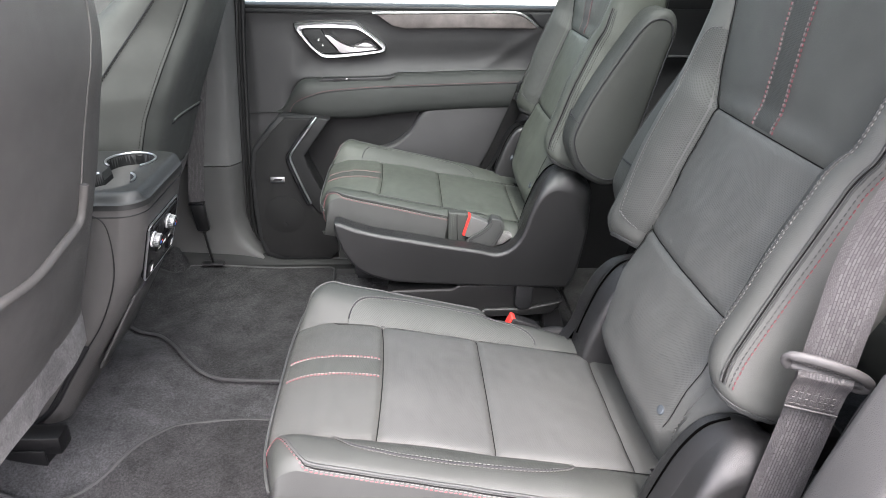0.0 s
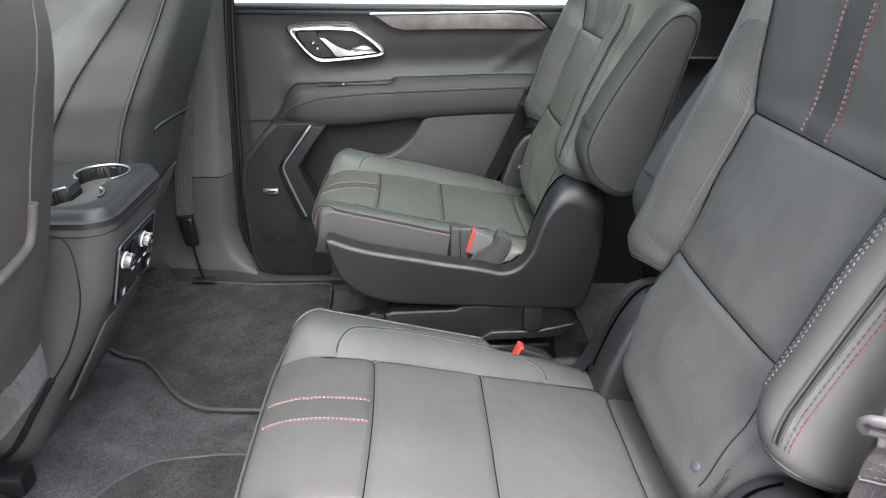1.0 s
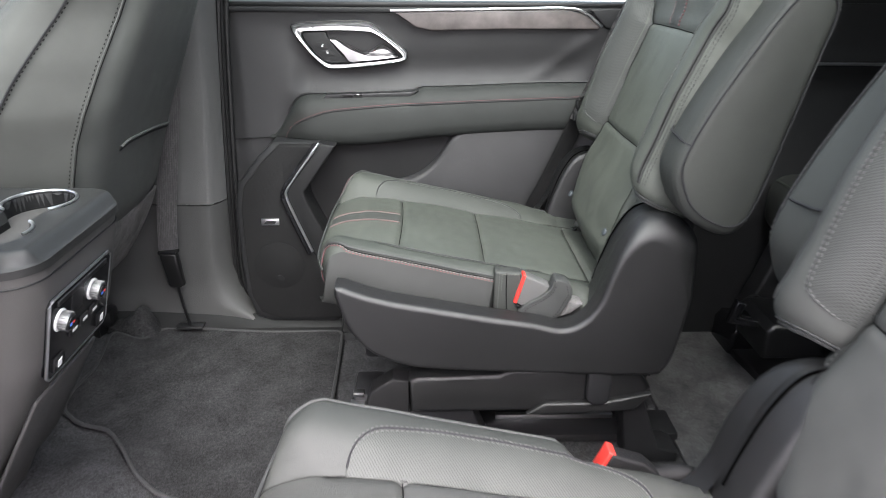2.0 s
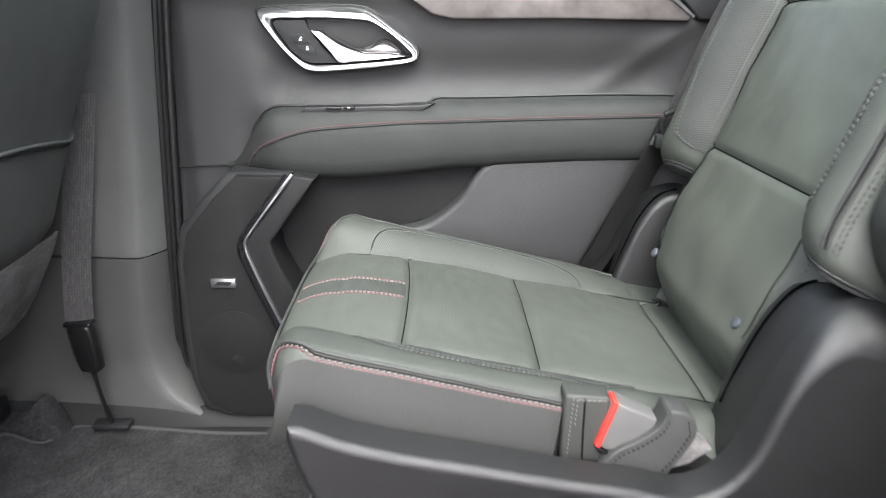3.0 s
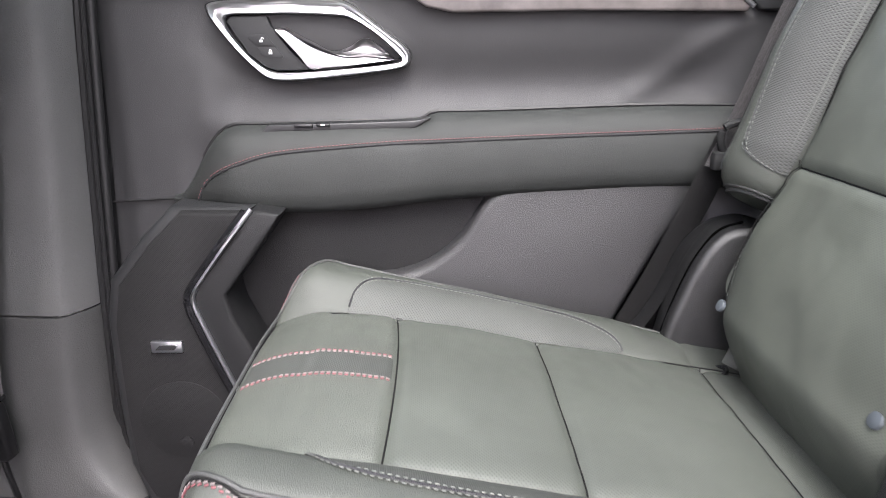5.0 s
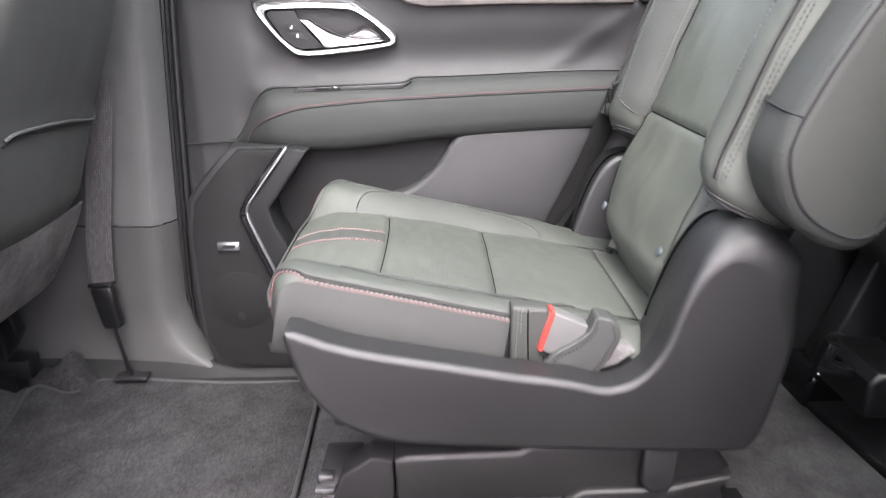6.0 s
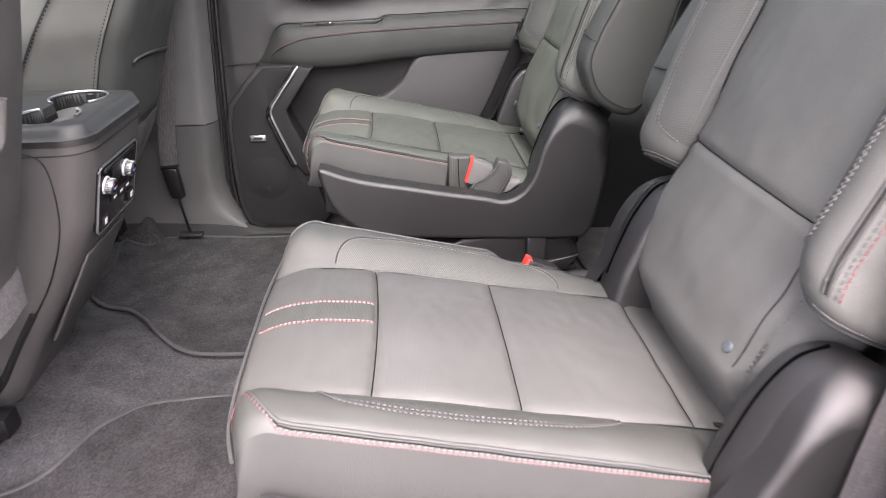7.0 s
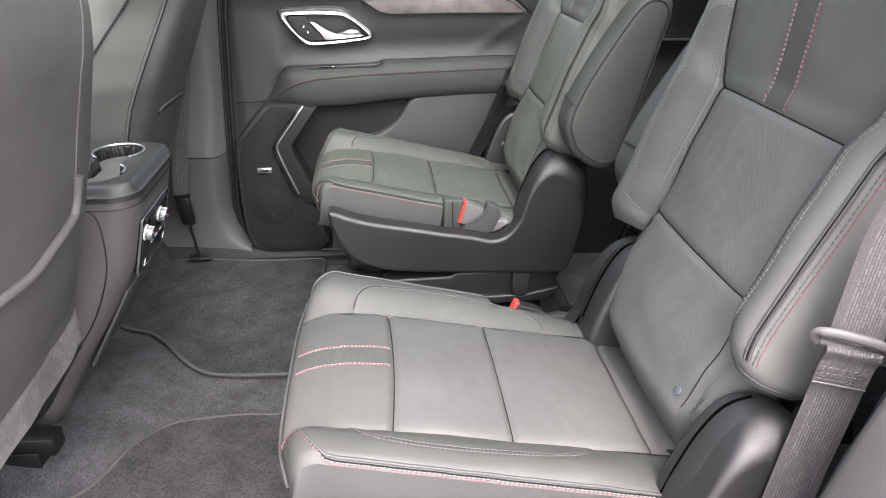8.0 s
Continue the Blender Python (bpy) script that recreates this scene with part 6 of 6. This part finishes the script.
panel = part("climate_panel", prism([(1.334, -0.080), (1.334, 0.024), (1.341, 0.031), (1.500, 0.031), (1.507, 0.024), (1.507, -0.080), (1.499, -0.087), (1.341, -0.087)], pan, -0.002, 0.008, 0.003), GLOSS, console, "gloss black climate panel")
part("panel_frame", tube([pan(y, u, 0.006) for y, u in ((1.333, -0.081), (1.333, 0.025), (1.340, 0.032), (1.501, 0.032), (1.508, 0.025), (1.508, -0.081), (1.500, -0.088), (1.340, -0.088))], 0.0022, 6, True), SATIN, panel, "satin panel frame")
part("panel_slot", prism([(1.350, 0.019), (1.350, 0.027), (1.490, 0.027), (1.490, 0.019)], pan, 0.006, 0.010, 0.001), DARK, panel)
for y in (1.358, 1.449):
    kn = part("knob", disc(pan(y, -0.004, 0.014), PN, 0.0130, 0.018, 36, 0.003), KNOBCAP, panel, "knurled metal rotary knob")
    part("knob_ring", disc(pan(y, -0.004, 0.008), PN, 0.0158, 0.005, 36, 0.002), RING_MARK, kn, "pale ring round the knob")
    ridges = []
    for k in range(24):
        g = k * 2 * math.pi / 24
        ridges.append(tube([pan(y + 0.0132 * math.cos(g), 0.0132 * math.sin(g) - 0.004, 0.012), pan(y + 0.0132 * math.cos(g), 0.0132 * math.sin(g) - 0.004, 0.0215)], 0.0008, 5))
    part("knurling", merge(*ridges), KNOBCAP, kn, kind="stuff")
    part("knob_face", disc(pan(y, -0.004, 0.0232), PN, 0.0095, 0.0016, 24, 0.0004), GLOSS, kn, "dark knob face")
    part("knob_mark", prism([(y - 0.006, -0.007), (y - 0.006, -0.003), (y - 0.001, -0.003), (y - 0.001, -0.007)], pan, 0.0238, 0.0246, 0), BLUE_MARK, kn, smooth=False)
    part("knob_line", prism([(y + 0.001, -0.006), (y + 0.001, -0.003), (y + 0.006, -0.003), (y + 0.006, -0.006)], pan, 0.0238, 0.0246, 0), REDPUSH, kn, smooth=False)
part("display", prism([(1.388, -0.014), (1.388, 0.02), (1.420, 0.02), (1.420, -0.014)], pan, 0.0075, 0.0095, 0.001), DARK, panel, "dark display")
for k in range(3):
    y = 1.384 + 0.03 * k
    b = part("panel_button", prism([(y, -0.046), (y, -0.032), (y + 0.024, -0.032), (y + 0.024, -0.046)], pan, 0.0075, 0.011, 0.0015), GRAIN, panel, "small climate button")
    part("button_mark", prism([(y + 0.006, -0.041), (y + 0.006, -0.037), (y + 0.018, -0.037), (y + 0.018, -0.041)], pan, 0.0108, 0.0118, 0), WHITE_MARK, b, smooth=False)
for y in (1.345, 1.470):
    b = part("panel_button", prism([(y, -0.080), (y, -0.058), (y + 0.026, -0.058), (y + 0.026, -0.080)], pan, 0.0075, 0.011, 0.0015), GRAIN, panel, "small seat heat button")
    part("button_mark", prism([(y + 0.008, -0.074), (y + 0.008, -0.064), (y + 0.017, -0.062), (y + 0.017, -0.074)], pan, 0.0108, 0.0118, 0), WHITE_MARK, b, smooth=False)
part("lower_panel", prism([(1.35, 0.0), (1.35, -0.25), (1.53, -0.25), (1.53, 0.0)], lambda y, u, d: Vector((-0.466, y, 0.330)) + Vector((0.5, 0, 0.866)) * u * 0.8 + Vector((0.866, 0, -0.5)) * d, 0.0, 0.006, 0.003), GREYTRIM, console, "smooth grey lower console panel")
for y in (Y0 - 0.002, Y1 + 0.002):
    part("foot_trim", tube(curve([Vector((-0.70, y, 0.05)), Vector((-0.645, y, 0.10)), Vector((-0.60, y, 0.17)), Vector((-0.55, y, 0.245))], 6), 0.006, 8), DARK, console, "black edge strip")

# carpeted kick beside the far front seat
solid("kick_trim", prism([(-0.606, 0.0), (-0.616, 0.040), (-0.634, 0.076), (-0.650, 0.083), (-0.670, 0.066), (-0.695, 0.045), (-0.74, 0.045), (-0.74, 0.0)], lambda a, b, y: Vector((a, y, b)), 2.064, 2.115, 0.010, 3), MAT, "carpeted riser ahead of the far mat", "carpet riser", "structure")

# ---- the third row, dark behind ----
solid("floor_cover", prism([(0.797, 2.18), (0.808, 1.94), (0.84, 1.70), (1.9, 1.70), (1.9, 2.18)], lambda a, b, z: Vector((a, b, z)), 0.0, 0.022, 0.006), GRAIN, "black plastic floor cover ahead of the third row", "floor cover", "structure")
# Thin added sheet: carpet made paler to lift the dark floor here.
solid("floor_ramp", prism([(0.56, 1.55), (0.56, 2.18), (0.800, 2.18), (0.812, 1.94), (0.845, 1.55)], lambda a, b, z: Vector((a, b, z)), 0.0, 0.007, 0.002), carpet("brightened_ramp_carpet", (0.10, 0.10, 0.102), 700.0, 0.35), "carpet sheet added behind the far chair, brightened against the shade", "floor", "structure")


def third_row_seat(yc, label):
    seat = thing("third_row_seat", (1.15, yc, 0.0), label, "car seat", "third row seats")
    for n, (x0, x1, z0, z1) in enumerate(((0.86, 1.36, 0.30, 0.44), (1.30, 1.46, 0.38, 0.98))):
        bm = box(x0, x1, yc - 0.26, yc + 0.26, z0, z1, 0.05, 4)
        part("cushion" if n == 0 else "backrest", bm, LEATHER_SHADED, seat, "black leather " + ("cushion" if n == 0 else "backrest"))
    part("piping", tube([Vector((0.875, yc - 0.22 + 0.44 * k / 10, 0.425)) for k in range(11)], 0.003, 6), LEATHER, seat)
    for s in (-0.2, 0.2):
        leg = part("leg", prism([(0.84, 0.0), (0.83, 0.10), (0.86, 0.18), (0.90, 0.31), (0.98, 0.31), (0.97, 0.0)], lambda a, b, c: Vector((a, c, b)), yc + s - 0.03, yc + s + 0.03, 0.008), DARK, seat, "black folding leg")
        part("hinge", disc((0.85, yc + s - 0.034, 0.13), (0, 1, 0), 0.026, 0.016, 24, 0.004), BLACKPL, leg, "dark hinge boss")
        part("foot_cover", prism([(0.80, 0.0), (0.80, 0.06), (0.815, 0.082), (0.92, 0.078), (0.96, 0.05), (0.96, 0.0)], lambda a, b, c: Vector((a, c, b)), yc + s - 0.055, yc + s + 0.055, 0.012, 3), GLOSS, leg, "glossy black foot cover")
    part("latch_housing", prism([(0.77, 0.12), (0.765, 0.185), (0.78, 0.200), (0.86, 0.196), (0.885, 0.175), (0.90, 0.12)], lambda a, b, c: Vector((a, c, b)), yc - 0.06, yc + 0.08, 0.010, 3), BLACKPL, seat, "black latch housing under the cushion")
    part("latch_hook", prism([(0.700, 0.185), (0.715, 0.235), (0.735, 0.228), (0.725, 0.200), (0.77, 0.188), (0.77, 0.170)], lambda a, b, c: Vector((a, c, b)), yc - 0.02, yc + 0.0, 0.004), GLOSS, seat, "black latch hook")
    return seat


third_row_seat(1.83, "black leather third row seat behind the far chair")
third_row_seat(1.10, "black leather third row seat behind the near chair")


def rear_quarter():
    q = thing("rear_quarter_trim", (1.2, 2.2, 0.0), "dark plastic trim over the rear wheel arch", "side trim", kind="structure")
    rows = []
    for k in range(41):
        z = 0.8 * k / 40
        rows.append([Vector((x, 2.215 - 0.13 * smoothstep(0.62, 0.30, z) * smoothstep(0.35, 0.6, x) - 0.012 * math.exp(-((z - 0.66) / 0.02) ** 2), z)) for x in [interp(z, [(0.0, 0.21), (0.28, 0.30), (0.35, 0.335), (0.51, 0.425), (0.58, 0.53), (0.8, 0.63)]) + 1.9 * (j / 60) for j in range(61)]])
    body = part("panel", slab(rows, (0, 0.01, 0)), DARK, q)
    part("bright_strip", tube([Vector((0.80 + 0.08 * k, 2.198, 0.668 - 0.0005 * k)) for k in range(8)], 0.004, 8), SATIN, body, "thin bright strip")
    for k in range(7):
        part("vent_slat", box(1.20, 1.36, 2.080, 2.10, 0.40 + 0.022 * k, 0.408 + 0.022 * k, 0.002), SHELL, body)
    return q


rear_quarter()
solid("quarter_sill_trim", box(0.66, 1.75, 2.240, 2.262, 0.78, 0.885, 0.006), DARK, "dark trim below the rear quarter window", "side trim", "structure")

# pale jamb of the open doorway
jamb = [(0.40, -0.25), (0.40, 0.2), (0.437, 0.48), (0.458, 0.575), (0.484, 0.67), (0.56, 0.74), (0.68, 0.82), (0.78, 1.2), (0.95, 1.2), (0.95, -0.25)]
solid("door_jamb_near", prism(jamb, lambda a, b, y: Vector((a, y, b)), 0.52, 0.60, 0.015, 3), GREYTRIM, "grey trim of the open doorway's rear jamb", "door jamb", "structure")
for off, mat, lab in ((0.016, RUBBER, "black rubber lip along the doorway's rear jamb"), (0.050, GREYTRIM, "grey bead along the doorway's rear jamb")):
    solid("jamb_lip", tube(curve([Vector((x + off, 0.602, z)) for x, z in ((0.402, 0.20), (0.437, 0.46), (0.459, 0.565), (0.486, 0.655), (0.56, 0.73))], 6), 0.0055, 8), mat, lab, "door jamb", "structure")
